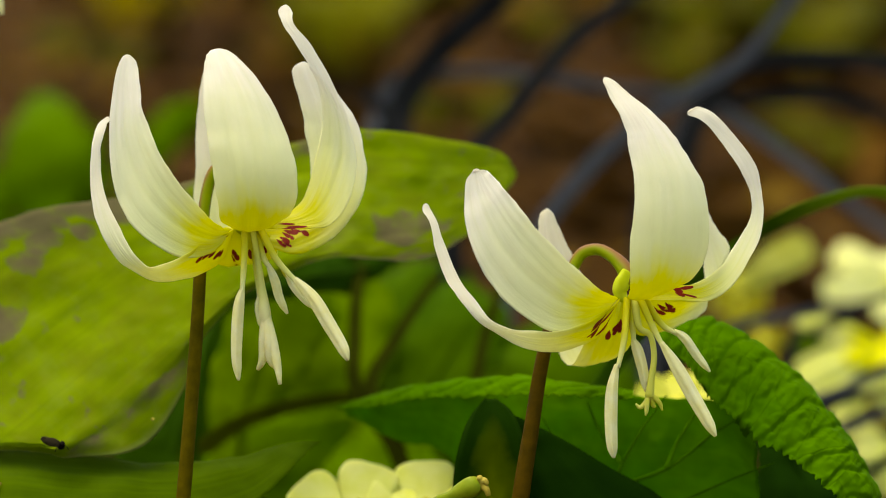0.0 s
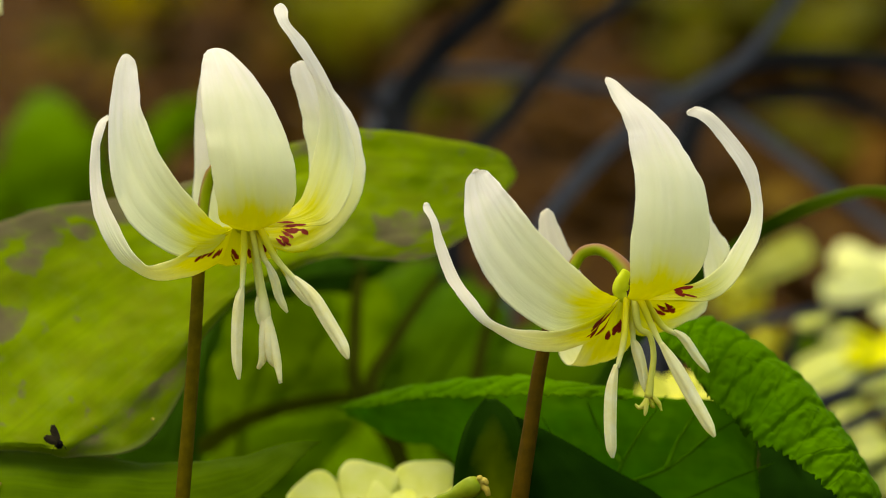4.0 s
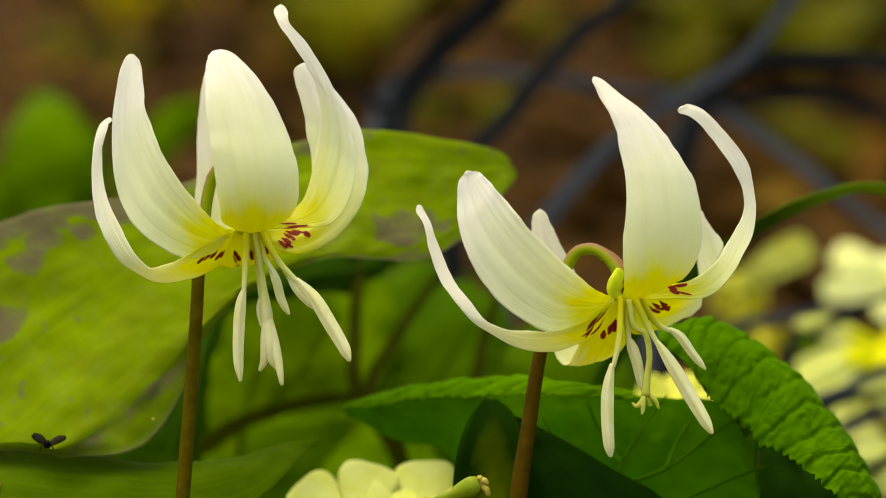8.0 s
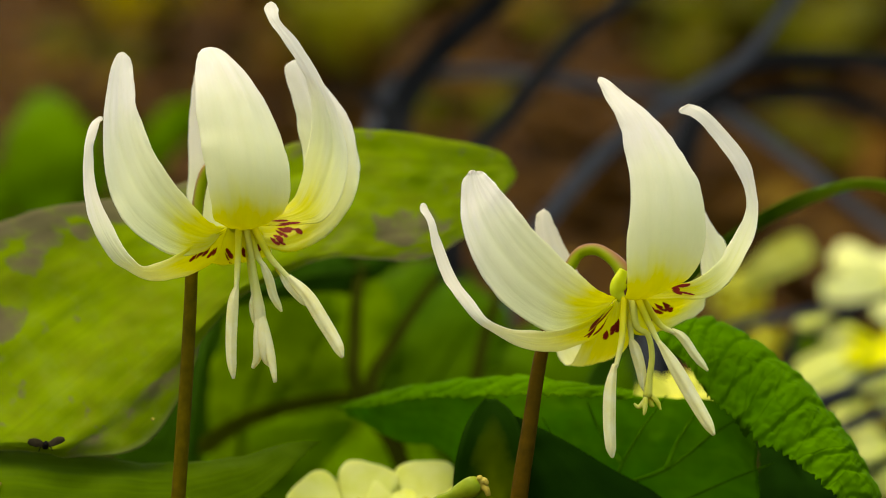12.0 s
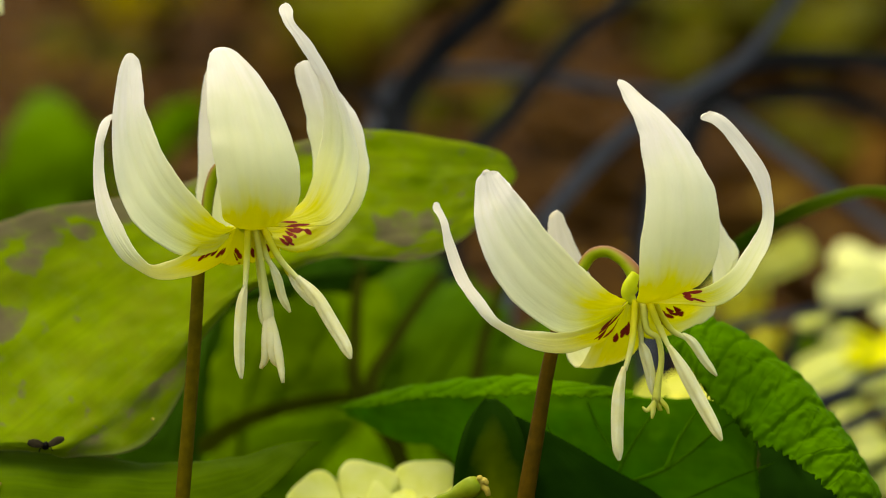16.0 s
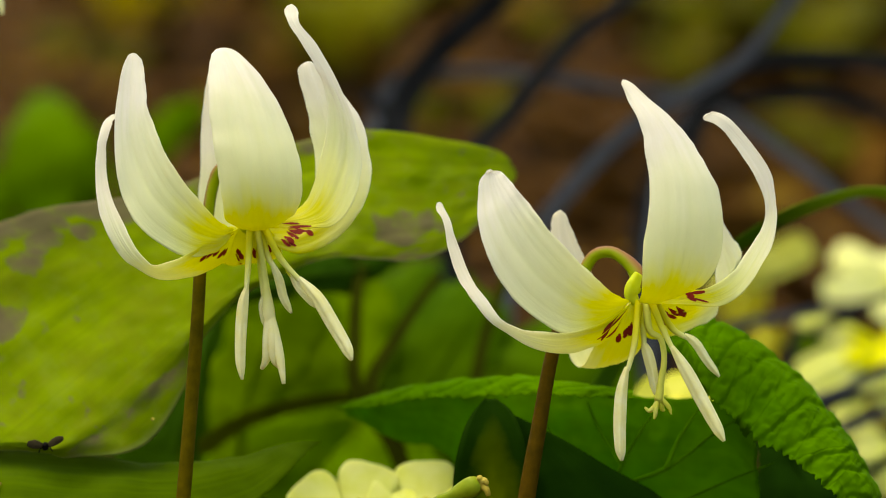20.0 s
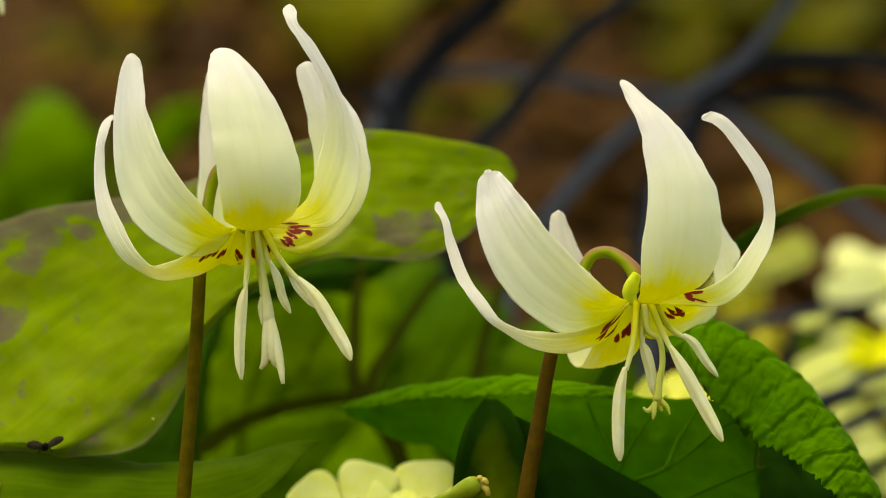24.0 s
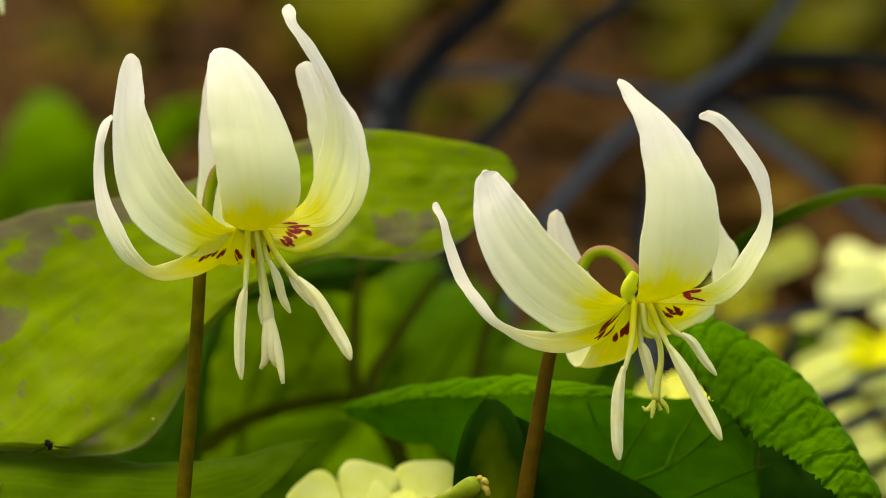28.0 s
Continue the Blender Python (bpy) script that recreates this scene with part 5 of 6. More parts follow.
FRESH = leaf_material("fresh_leaf", (0.058, 0.138, 0.001), (0.110, 0.212, 0.002), share=0.35)

for spot, kind, size in (((-0.211, 1.170), YELLOW, 38), ((-0.190, 1.189), YELLOW, 32), ((-0.231, 1.022), OLIVE, 26), ((-0.186, 0.956), OLIVE, 26), ((-0.051, 0.977), MOSS, 64), ((-0.074, 1.046), MOSS, 45), ((0.023, 0.787), OLIVE, 26), ((-0.004, 0.787), OLIVE, 22), ((0.136, 0.935), OLIVE, 32), ((0.156, 1.022), OLIVE, 56), ((0.215, 0.977), OLIVE, 58), ((0.259, 1.046), OLIVE, 50), ((0.172, 0.739), OLIVE, 24), ((-0.096, 0.956), OLIVE, 26), ((0.064, 1.121), OLIVE, 26), ((0.187, 0.695), OLIVE, 20)):
    rosette(spot, "low olive-green plant on the soil of the bank" if kind is not YELLOW else "low yellow-leaved plant on the soil of the bank", 9, size * 1.2, size * 0.9, kind, size * 1.3, int(size * 7 + spot[0] * 100), 170, 5)


def tall_leaf(label, secs, material, base):
    ob = thing("broad_leaf", Vector(base) * MM, label, "leaf", "blurred broad leaves")
    part("blade", blade("blade", [[Vector(base) + Vector((-3, 0, -5)), Vector(base) + Vector((3, 0, -5))]] + secs, material, nu=10, nv=36, thick=0.6, crown=0.08, ripple=1.5, frill=2.2, seed=base[0]), ob)
    rib = [Vector(base) + Vector((0, -1.6, -5))] + [(Vector(l) + Vector(r)) * 0.5 + Vector((0, -1.6, 0)) for l, r in secs]
    part("midrib", tube("midrib", rib, [1.4, 1.2, 0.9, 0.6, 0.3], material, 24, 8), ob, "raised pale midrib")
    return ob


tall_leaf("bright green broad leaf standing behind the mottled leaf", [((-148.1, 385.0, 119.2), (-135.8, 370.0, 119.1)), ((-156.0, 385.0, 137.1), (-124.1, 370.0, 134.8)), ((-154.1, 385.0, 153.0), (-122.1, 370.0, 148.5)), ((-148.9, 390.0, 166.2), (-128.4, 380.0, 162.7)), ((-143.7, 395.0, 170.6), (-137.2, 392.0, 169.8))], FRESH, (-144.1, 385.0, 83.4))
tall_leaf("bright green broad leaf standing behind the mottled leaf", [((-168.9, 390.0, 113.2), (-152.9, 390.0, 115.2)), ((-174.9, 390.0, 127.2), (-151.9, 390.0, 131.2)), ((-169.9, 395.0, 141.4), (-159.8, 395.0, 143.4))], FRESH, (-162.9, 390.0, 83.2))
tall_leaf("green leaf slanting over the soil", [((-116.2, 400.0, 137.5), (-112.1, 400.0, 123.3)), ((-108.1, 400.0, 155.7), (-100.0, 400.0, 143.5)), ((-96.5, 405.0, 167.1), (-89.4, 405.0, 157.9)), ((-85.6, 408.0, 169.3), (-84.5, 408.0, 166.3))], FRESH, (-122.3, 400.0, 82.8))
tall_leaf("bright green leaf leaning behind a broader one", [((-138.7, 395.0, 123.3), (-124.6, 395.0, 123.3)), ((-136.7, 395.0, 139.4), (-118.0, 395.0, 136.3)), ((-131.1, 398.0, 153.6), (-119.6, 398.0, 148.5)), ((-126.3, 400.0, 160.7), (-123.9, 400.0, 159.7))], FRESH, (-131.6, 395.0, 83.0))
for label, secs, mat, base in (
    ("green leaf in the shade between the lilies", [((-57.7, 120.0, 78.9), (-42.4, 120.0, 70.5)), ((-55.4, 125.0, 94.1), (-34.3, 125.0, 87.0)), ((-48.7, 130.0, 106.6), (-26.1, 130.0, 98.1)), ((-37.7, 135.0, 110.9), (-27.7, 135.0, 108.0))], GREEN, (-52.7, 110.0, 58.9)),
    ("green leaf in the shade between the lilies", [((-40.2, 130.0, 72.6), (-20.4, 130.0, 69.8)), ((-38.0, 140.0, 86.4), (-15.0, 140.0, 83.5)), ((-32.7, 150.0, 100.5), (-12.3, 150.0, 97.6)), ((-24.2, 155.0, 107.8), (-15.3, 155.0, 106.3))], GREEN, (-29.8, 120.0, 58.0)),
    ("green leaf in the shade between the lilies", [((-15.2, 150.0, 74.2), (2.3, 150.0, 72.8)), ((-12.4, 155.0, 88.6), (14.1, 155.0, 85.7)), ((-6.5, 160.0, 100.3), (17.2, 160.0, 95.9)), ((2.4, 165.0, 106.2), (12.9, 165.0, 103.2))], DARK, (-6.3, 140.0, 56.1)),
    ("green leaf in the shade between the lilies", [((8.4, 170.0, 69.9), (26.5, 170.0, 69.9)), ((11.5, 175.0, 81.8), (41.9, 175.0, 78.7)), ((17.7, 180.0, 90.7), (45.3, 180.0, 87.6)), ((27.1, 185.0, 96.7), (39.4, 185.0, 93.6))], DARK, (17.2, 160.0, 54.3)),
    ("green leaf in the shade between the lilies", [((-66.3, 150.0, 62.6), (-53.2, 150.0, 59.6)), ((-62.4, 155.0, 71.0), (-38.9, 155.0, 63.6)), ((-51.0, 160.0, 76.5), (-27.3, 160.0, 67.7)), ((-36.5, 165.0, 77.7), (-26.1, 165.0, 73.2))], SUN_GREEN, (-63.9, 140.0, 34.8)),
    # dark sheet added where the gap beside the wrinkled leaf is only shaded
    ("near-black leaf added for the shaded gap behind a wrinkled one", [((68.8, 60.0, 57.2), (92.0, 60.0, 50.0)), ((69.0, 62.0, 65.8), (92.0, 62.0, 61.0)), ((71.2, 64.0, 72.0), (81.9, 64.0, 70.7)), ((74.6, 66.0, 75.7), (78.4, 66.0, 75.4))], LEAF_SHADE, (74.4, 55.0, 47.7)),
    # the next two leaves have the shadow beneath the mottled leaf in their colour
    ("leaf behind the brown stem, shade put into its dark green", [((-82.8, 120.0, 56.5), (-50.7, 120.0, 56.5)), ((-77.5, 122.0, 70.4), (-50.9, 122.0, 73.2)), ((-66.7, 126.0, 87.0), (-51.2, 126.0, 88.3)), ((-61.5, 130.0, 98.1), (-54.4, 130.0, 98.9))], GAP_SHADE, (-66.9, 115.0, 29.3)),
    ("dark leaf added for the shade under the mottled one's margin", [((-54.5, 80.0, 93.7), (-53.5, 80.0, 92.2)), ((-38.0, 95.0, 109.8), (-36.1, 95.0, 103.6)), ((-26.4, 105.0, 113.5), (-22.3, 105.0, 104.9)), ((-11.6, 115.0, 113.8), (-10.2, 115.0, 111.0))], GAP_SHADE, (-62.0, 70.0, 19.0)),
    ("yellow-green leaf low between the stems", [((-27.5, 110.0, 48.0), (-5.1, 110.0, 47.0)), ((-30.4, 114.0, 58.2), (-1.1, 114.0, 59.0)), ((-25.3, 118.0, 66.6), (-2.9, 118.0, 68.3)), ((-17.8, 121.0, 72.1), (-11.6, 121.0, 72.8))], SUN_GREEN, (-10.0, 106.0, 21.0)),
    # leaf added for a sunlit patch, bright by its colour
    ("green leaf low behind the arching stalk, sunlight put into its colour", [((-58.0, 119.0, 50.0), (-30.0, 119.0, 50.0)), ((-61.0, 119.0, 61.0), (-25.0, 119.0, 65.0)), ((-56.0, 119.5, 68.0), (-22.0, 119.5, 73.5)), ((-44.0, 120.0, 75.0), (-24.0, 120.0, 78.0))], SUN_GREEN, (-42.0, 118.0, 25.0)),
    ("olive leaf standing among pale primroses", [((96.9, 205.0, 83.4), (102.4, 205.0, 81.9)), ((97.7, 205.0, 89.8), (108.8, 205.0, 85.8)), ((102.9, 208.0, 92.9), (110.8, 208.0, 89.7))], LOW, (97.0, 200.0, 58.5)),
    ("green leaf filling the shade behind the lilies", [((-53.4, 190.0, 74.8), (-22.3, 190.0, 71.7)), ((-57.3, 200.0, 93.1), (-16.4, 200.0, 90.0)), ((-48.2, 205.0, 110.4), (-19.7, 205.0, 108.8)), ((-39.0, 210.0, 116.8), (-29.4, 210.0, 116.8))], GREEN, (-37.3, 180.0, 52.4)),
    ("green leaf filling the shade behind the lilies", [((-23.3, 220.0, 73.1), (18.8, 220.0, 69.8)), ((-26.7, 225.0, 90.7), (15.7, 225.0, 89.1)), ((-20.4, 230.0, 105.3), (9.2, 230.0, 105.3)), ((-10.6, 235.0, 111.9), (-0.7, 235.0, 111.9))], DARK, (-3.8, 210.0, 49.7)),
    ("green leaf filling the shade behind the lilies", [((12.6, 240.0, 68.6), (62.6, 240.0, 68.6)), ((16.1, 245.0, 81.7), (59.6, 245.0, 80.0)), ((26.3, 250.0, 89.9), (53.3, 250.0, 88.2)), ((33.1, 250.0, 93.2), (43.2, 250.0, 92.9))], DARK, (32.2, 230.0, 47.8)),
):
    tall_leaf(label, secs, mat, base)


speck = new("pollen_speck", lump("pollen_speck", (0, 0, 0), (0.36, 0.28, 0.24), BUD, 4, 0.3))
speck.location = Vector((-59.5, 15.0, 80.1)) * MM
tagged(speck, "tiny pale yellow speck of pollen lying on a leaf", "pollen")


# ---- fly on the mottled leaf ----
fly = thing("moth_fly", Vector((-79.4, 7.0, 75.7)) * MM, "tiny dark fuzzy fly with rounded wings, resting on a leaf", "fly")
part("thorax", lump("thorax", (-79.4, 7.0, 75.5), (0.75, 0.8, 0.6), FLY, 1, 0.2), fly)
part("abdomen", lump("abdomen", (-79.2, 6.4, 76.0), (0.6, 0.9, 0.6), FLY, 2, 0.2), fly)
part("head", lump("head", (-79.6, 7.6, 75.2), (0.4, 0.4, 0.35), FLY, 3, 0.2), fly)
wing_a = part("wing", blade("wing", [((-79.5, 6.6, 75.7), (-79.3, 6.6, 75.9)), ((-80.6, 6.1, 75.5), (-80.1, 6.1, 76.9)), ((-82.0, 5.7, 75.8), (-81.2, 5.7, 77.4)), ((-82.8, 5.4, 76.5), (-82.4, 5.4, 77.3))], WING, nu=6, nv=14, thick=0.12, crown=0.1), fly, "dark rounded fuzzy wing")
wing_b = part("wing", blade("wing", [((-79.3, 6.6, 75.8), (-79.0, 6.6, 75.5)), ((-78.3, 6.1, 77.0), (-77.7, 6.1, 75.8)), ((-77.0, 5.7, 77.9), (-76.2, 5.7, 76.6)), ((-75.6, 5.4, 78.0), (-75.4, 5.4, 77.3))], WING, nu=6, nv=14, thick=0.12, crown=0.1), fly, "dark rounded fuzzy wing")
for s in (-1, 1):
    part("antenna", tube("antenna", [(Vector((-79.6, 7.6, 75.0)) + Vector((s * 0.3 * k, -0.3 * k, 0.5 * k))) for k in (0, 1, 2, 2.6)], [0.08, 0.09, 0.07, 0.05], FLY, 8, 6), fly)
    for k in (-1, 0, 1):
        part("leg", tube("leg", [(Vector((-79.4, 7.0, 75.3)) + Vector((s * q, -0.2 + k * 0.4, h))) for q, h in ((0.3, 0), (0.9, 0.2), (1.4, -0.7))], [0.07, 0.07, 0.05], FLY, 8, 6), fly)


def motions():
    # the lilies sway on their stems and nod
    for plant, head, data in ((lily_a, head_a, lily_a_moves()), (lily_b, head_b, lily_b_moves())):
        sway, nod = data
        p = plant.location.copy()
        y = head.location.y
        walk(plant, [(t, Matrix.Translation(p) @ pose(0, 0, 0, 0, a, 0)) for t, a in sway])
        walk(head, [(t, pose(x * MM, y, z * MM, 0, a, 0)) for t, x, z, a in nod])
    p = lily_c.location.copy()
    leans = [(0, 0), (3.5, 0), (4.5, -0.3), (6, -0.8), (7.5, -1.0), (8, -0.7), (9, -0.9), (10, -0.6), (11.5, -1.0), (12.5, -0.6), (14.5, -0.1), (17, 0), (28, 0.05)]
    walk(lily_c, [(t, Matrix.Translation(p) @ pose(0, 0, 0, 0, a, 0)) for t, a in leans])
    # the strap leaf lifts in the breeze
    p = strap.location.copy()
    lifts = [(0, 0), (5.5, 0), (6, 0), (6.5, 1), (7, 1.1), (7.5, 2), (8, 1.1), (8.5, 0.1), (9, 0), (9.5, 0.5), (10.5, 0.5), (11, 1.1), (11.5, 0.8), (12, 2.1), (12.5, 0.7), (14.5, 0), (28, 0)]
    walk(strap, [(t, Matrix.Translation(p + Vector((-0.4 * k, 0, 0.85 * k)) * MM)) for t, k in lifts])
    # the fly turns round, creeps along the leaf and folds away
    spots = [(0, 2.8, 0.0, 0, -8, 10), (0.5, 3.2, 0.0, 0, -8, 10), (3.5, 3.2, 0.0, 0, -8, 10), (4.2, 1.9, 0.2, 0, 0, 5), (5.5, 0.5, 0.4, 0, 8, 0), (7, 0.0, 0.3, 0, 4, 0), (9, -0.1, 0.2, 0, 0, 0), (12.5, -0.4, 0.0, 0, -4, 0), (17, -0.4, -0.1, 0, -6, 0), (21.5, -0.5, -0.25, 0, -8, 0), (25.5, -0.5, -0.3, 0, -8, 8), (26.5, -0.2, -0.2, 25, -8, 14), (28, 0.2, 0.4, 74, -4, 18)]
    p = fly.location.copy()
    walk(fly, [(t, Matrix.Translation(p + Vector((x - 0.4, -0.2, z - 0.35)) * MM) @ pose(0, 0, 0, rx, ry, rz)) for t, x, z, rx, ry, rz in spots])
    # its wings open after it has turned, and close at the end
    walk(wing_a, [(t, pose(0, 0, 0, 0, a, 0)) for t, a in ((0, 8), (3.5, 8), (4.2, 20), (5.5, 32), (7, 24), (9, 12), (12, 0), (25.5, 0), (28, -10))])
    walk(wing_b, [(t, pose(0, 0, 0, 0, a, 0)) for t, a in ((0, -122), (3.5, -122), (4.2, -55), (5.5, 2), (8, 4), (12, 11), (25.5, 8), (28, 10))])
    # single petals bend a little more or less than their head
    for head, bends in ((head_a, lily_a_bends()), (head_b, lily_b_bends())):
        petals = [o for o in head.children if o.name.startswith("petal")]
        for i, rows in bends.items():
            walk(petals[i], [(t, pose(0, 0, 0, 0, a, 0)) for t, a in rows])


def lily_a_bends():
    bends = {}
    bends[0] = [
        (0, -0.5), (0.5, -0.0), (1, 0.3), (1.5, -0.3), (2, -0.2), (2.5, -0.3), (3, -0.0), (3.5, 0.2), (5.5, -0.1), (6, -0.4),
        (6.5, -0.3), (7, -0.9), (7.5, -0.3), (8, -0.3), (8.5, -0.6), (9, -0.1), (9.5, -0.1), (10, -0.6), (10.5, -0.3), (11, 0.0),
        (11.5, -0.6), (12, -0.4), (12.5, 0.0), (14.5, -0.5), (15, -0.2), (15.5, -0.2), (16, 0.0), (16.5, -0.0), (17, -0.1), (17.5, -0.4),
        (18, -0.4), (18.5, -0.2), (19, -0.2), (19.5, -0.3), (20, -0.1), (20.5, -0.3), (21, -0.2), (21.5, -0.0), (23.5, -0.3), (24, -0.3),
        (24.5, -0.3), (25, -0.3), (25.5, -0.3), (26, -0.3), (26.5, -0.3), (27, -0.3), (27.5, -0.3), (28, -0.3),
    ]
    bends[1] = [
        (0, -0.3), (0.5, -0.2), (1, 0.1), (1.5, -0.0), (2, -0.2), (2.5, -0.3), (3, -0.0), (3.5, -0.0), (5.5, 0.6), (6, 0.8),
        (6.5, 0.6), (7, 0.8), (7.5, 1.2), (8, 0.6), (8.5, 0.2), (9, 0.4), (9.5, 0.4), (10, -0.1), (10.5, 1.1), (11, 0.7),
        (11.5, 0.5), (12, 0.7), (12.5, 0.8), (14.5, -0.1), (15, -0.1), (15.5, -0.3), (16, -0.2), (16.5, -0.3), (17, -0.1), (17.5, -0.2),
        (18, -0.2), (18.5, -0.2), (19, -0.3), (19.5, -0.1), (20, -0.3), (20.5, -0.3), (21, -0.3), (21.5, -0.3), (23.5, -0.3), (24, -0.3),
        (24.5, -0.3), (25, -0.3), (25.5, -0.3), (26, -0.3), (26.5, -0.3), (27, -0.3), (27.5, -0.3), (28, -0.3),
    ]
    bends[2] = [
        (0, 0.1), (0.5, 0.0), (1, -0.0), (1.5, -0.0), (2, 0.1), (2.5, -0.2), (3, -0.0), (3.5, -0.1), (5.5, 0.2), (6, 0.4),
        (6.5, -0.6), (7, 0.4), (7.5, 0.4), (8, 0.3), (8.5, -0.4), (9, 0.5), (9.5, -0.0), (10, -0.5), (10.5, 0.3), (11, 0.3),
        (11.5, 0.4), (12, 0.1), (12.5, 0.2), (14.5, 0.3), (15, 0.1), (15.5, 0.2), (16, 0.4), (16.5, 0.2), (17, 0.1), (17.5, 0.2),
        (18, 0.2), (18.5, -0.0), (19, 0.1), (19.5, 0.1), (20, -0.1), (20.5, 0.2), (21, 0.1), (21.5, -0.0), (23.5, 0.1), (24, 0.1),
        (24.5, 0.1), (25, 0.1), (25.5, 0.1), (26, 0.1), (26.5, 0.1), (27, 0.1), (27.5, 0.1), (28, 0.1),
    ]
    bends[4] = [
        (0, 0), (3.5, 0), (5.5, 0.2), (6, 0.3), (7, 0.3), (8, 0.1), (10, 0.1), (11, 0.5), (12, 0.2), (12.5, 0.2), (14.5, 0), (28, 0),
    ]
    bends[3] = [
        (0, 0.5), (0.5, 0.2), (1, -0.2), (1.5, 0.2), (2, 0.3), (2.5, 0.6), (3, 0.0), (3.5, 0.0), (5.5, -1.0), (6, -1.3),
        (7, -1.3), (7.5, -1.9), (8, -1.0), (8.5, -0.1), (9, -1.1), (9.5, -0.7), (10, 0.3), (10.5, -1.7), (11, -1.4), (11.5, -1.0),
        (12, -0.9), (12.5, -1.3), (14.5, 0.2), (15, 0.2), (15.5, 0.3), (16, -0.0), (16.5, 0.2), (17, 0.2), (17.5, 0.2), (18, 0.4),
        (18.5, 0.4), (19, 0.4), (19.5, 0.3), (20, 0.5), (20.5, 0.3), (21, 0.4), (21.5, 0.4), (23.5, 0.5), (24, 0.5), (24.5, 0.5),
        (25, 0.5), (25.5, 0.5), (26, 0.5), (26.5, 0.5), (27, 0.5), (27.5, 0.5), (28, 0.5),
    ]
    return bends


def lily_b_bends():
    bends = {}
    bends[0] = [
        (0, -0.5), (0.5, -0.2), (1, 0.3), (1.5, -0.2), (2, -0.4), (2.5, -0.0), (3, 0.0), (3.5, -0.4), (5.5, -0.2), (6, 0.1),
        (6.5, -0.7), (7, -0.0), (7.5, 0.1), (8, -0.1), (8.5, 0.2), (9, -0.5), (9.5, -0.1), (10, 0.5), (10.5, 0.1), (11, 0.3),
        (11.5, -0.1), (12, 0.1), (12.5, 0.3), (14.5, -0.3), (15, -0.5), (15.5, -0.3), (16, -0.3), (16.5, -0.2), (17, -0.2), (17.5, -0.3),
        (18, -0.4), (18.5, -0.3), (19, -0.3), (19.5, -0.3), (20, -0.4), (20.5, -0.3), (21, -0.3), (21.5, -0.3), (23.5, -0.3), (24, -0.3),
        (24.5, -0.3), (25, -0.3), (25.5, -0.3), (26, -0.3), (26.5, -0.3), (27, -0.3), (27.5, -0.4), (28, -0.3),
    ]
    bends[1] = [
        (0, 0.2), (0.5, -0.1), (1, 0.3), (1.5, -0.2), (2, -0.1), (2.5, 0.3), (3, 0.0), (3.5, -0.1), (5.5, 0.1), (6, 0.4),
        (6.5, 0.7), (7, 0.7), (7.5, 0.1), (8, 0.2), (8.5, 0.5), (9, -0.1), (9.5, -0.4), (10, -0.1), (10.5, -0.4), (11, 0.6),
        (11.5, 0.6), (12, 0.1), (12.5, -0.0), (14.5, 0.1), (15, 0.2), (15.5, 0.1), (16, -0.1), (16.5, 0.0), (17, -0.1), (17.5, 0.0),
        (18, -0.1), (18.5, -0.1), (19, 0.0), (19.5, -0.1), (20, -0.1), (20.5, -0.1), (21, -0.1), (21.5, -0.0), (23.5, -0.1), (24, -0.1),
        (24.5, -0.1), (25, -0.1), (25.5, -0.1), (26, -0.1), (26.5, -0.1), (27, -0.1), (27.5, 0.0), (28, -0.2),
    ]
    bends[3] = [
        (0, 0.3), (0.5, 0.4), (1, -0.4), (1.5, 0.3), (2, 0.3), (2.5, 0.0), (3, 0.0), (3.5, 0.4), (5.5, 0.6), (6, -0.1),
        (6.5, 0.6), (7, -0.3), (7.5, -0.2), (8, -0.1), (8.5, -0.5), (9, 0.8), (9.5, 0.9), (10, 0.1), (10.5, 0.6), (11, -0.7),
        (11.5, 0.2), (12, 0.1), (12.5, 0.2), (14.5, 0.6), (15, 0.7), (15.5, 0.6), (16, 0.8), (16.5, 0.6), (17, 0.6), (17.5, 0.7),
        (18, 0.9), (18.5, 0.9), (19, 0.8), (19.5, 0.9), (20, 0.9), (20.5, 0.9), (21, 0.8), (21.5, 0.8), (23.5, 0.9), (24, 0.9),
        (24.5, 0.9), (25, 0.9), (25.5, 0.9), (26, 0.9), (26.5, 0.9), (27, 0.9), (27.5, 0.8), (28, 1.0),
    ]
    bends[5] = [
        (0, 1.0), (0.5, 0.9), (1, 1.7), (1.5, 0.5), (2, -0.0), (2.5, 0.3), (3, 0.0), (3.5, 0.6), (5.5, -0.4), (6, -0.4),
        (6.5, -0.6), (7, -0.6), (7.5, -0.3), (8, 0.7), (8.5, 0.4), (9, -0.1), (9.5, -0.6), (10, -0.8), (10.5, 0.6), (11, -1.0),
        (11.5, 0.1), (12, -0.3), (12.5, 0.4), (14.5, 1.1), (15, 0.7), (15.5, 1.1), (16, 1.4), (16.5, 1.2), (17, 0.9), (18, 0.9),
        (19, 1.1), (20, 1.1), (21, 1.4), (21.5, 1.1), (28, 1.1),
    ]
    return bends


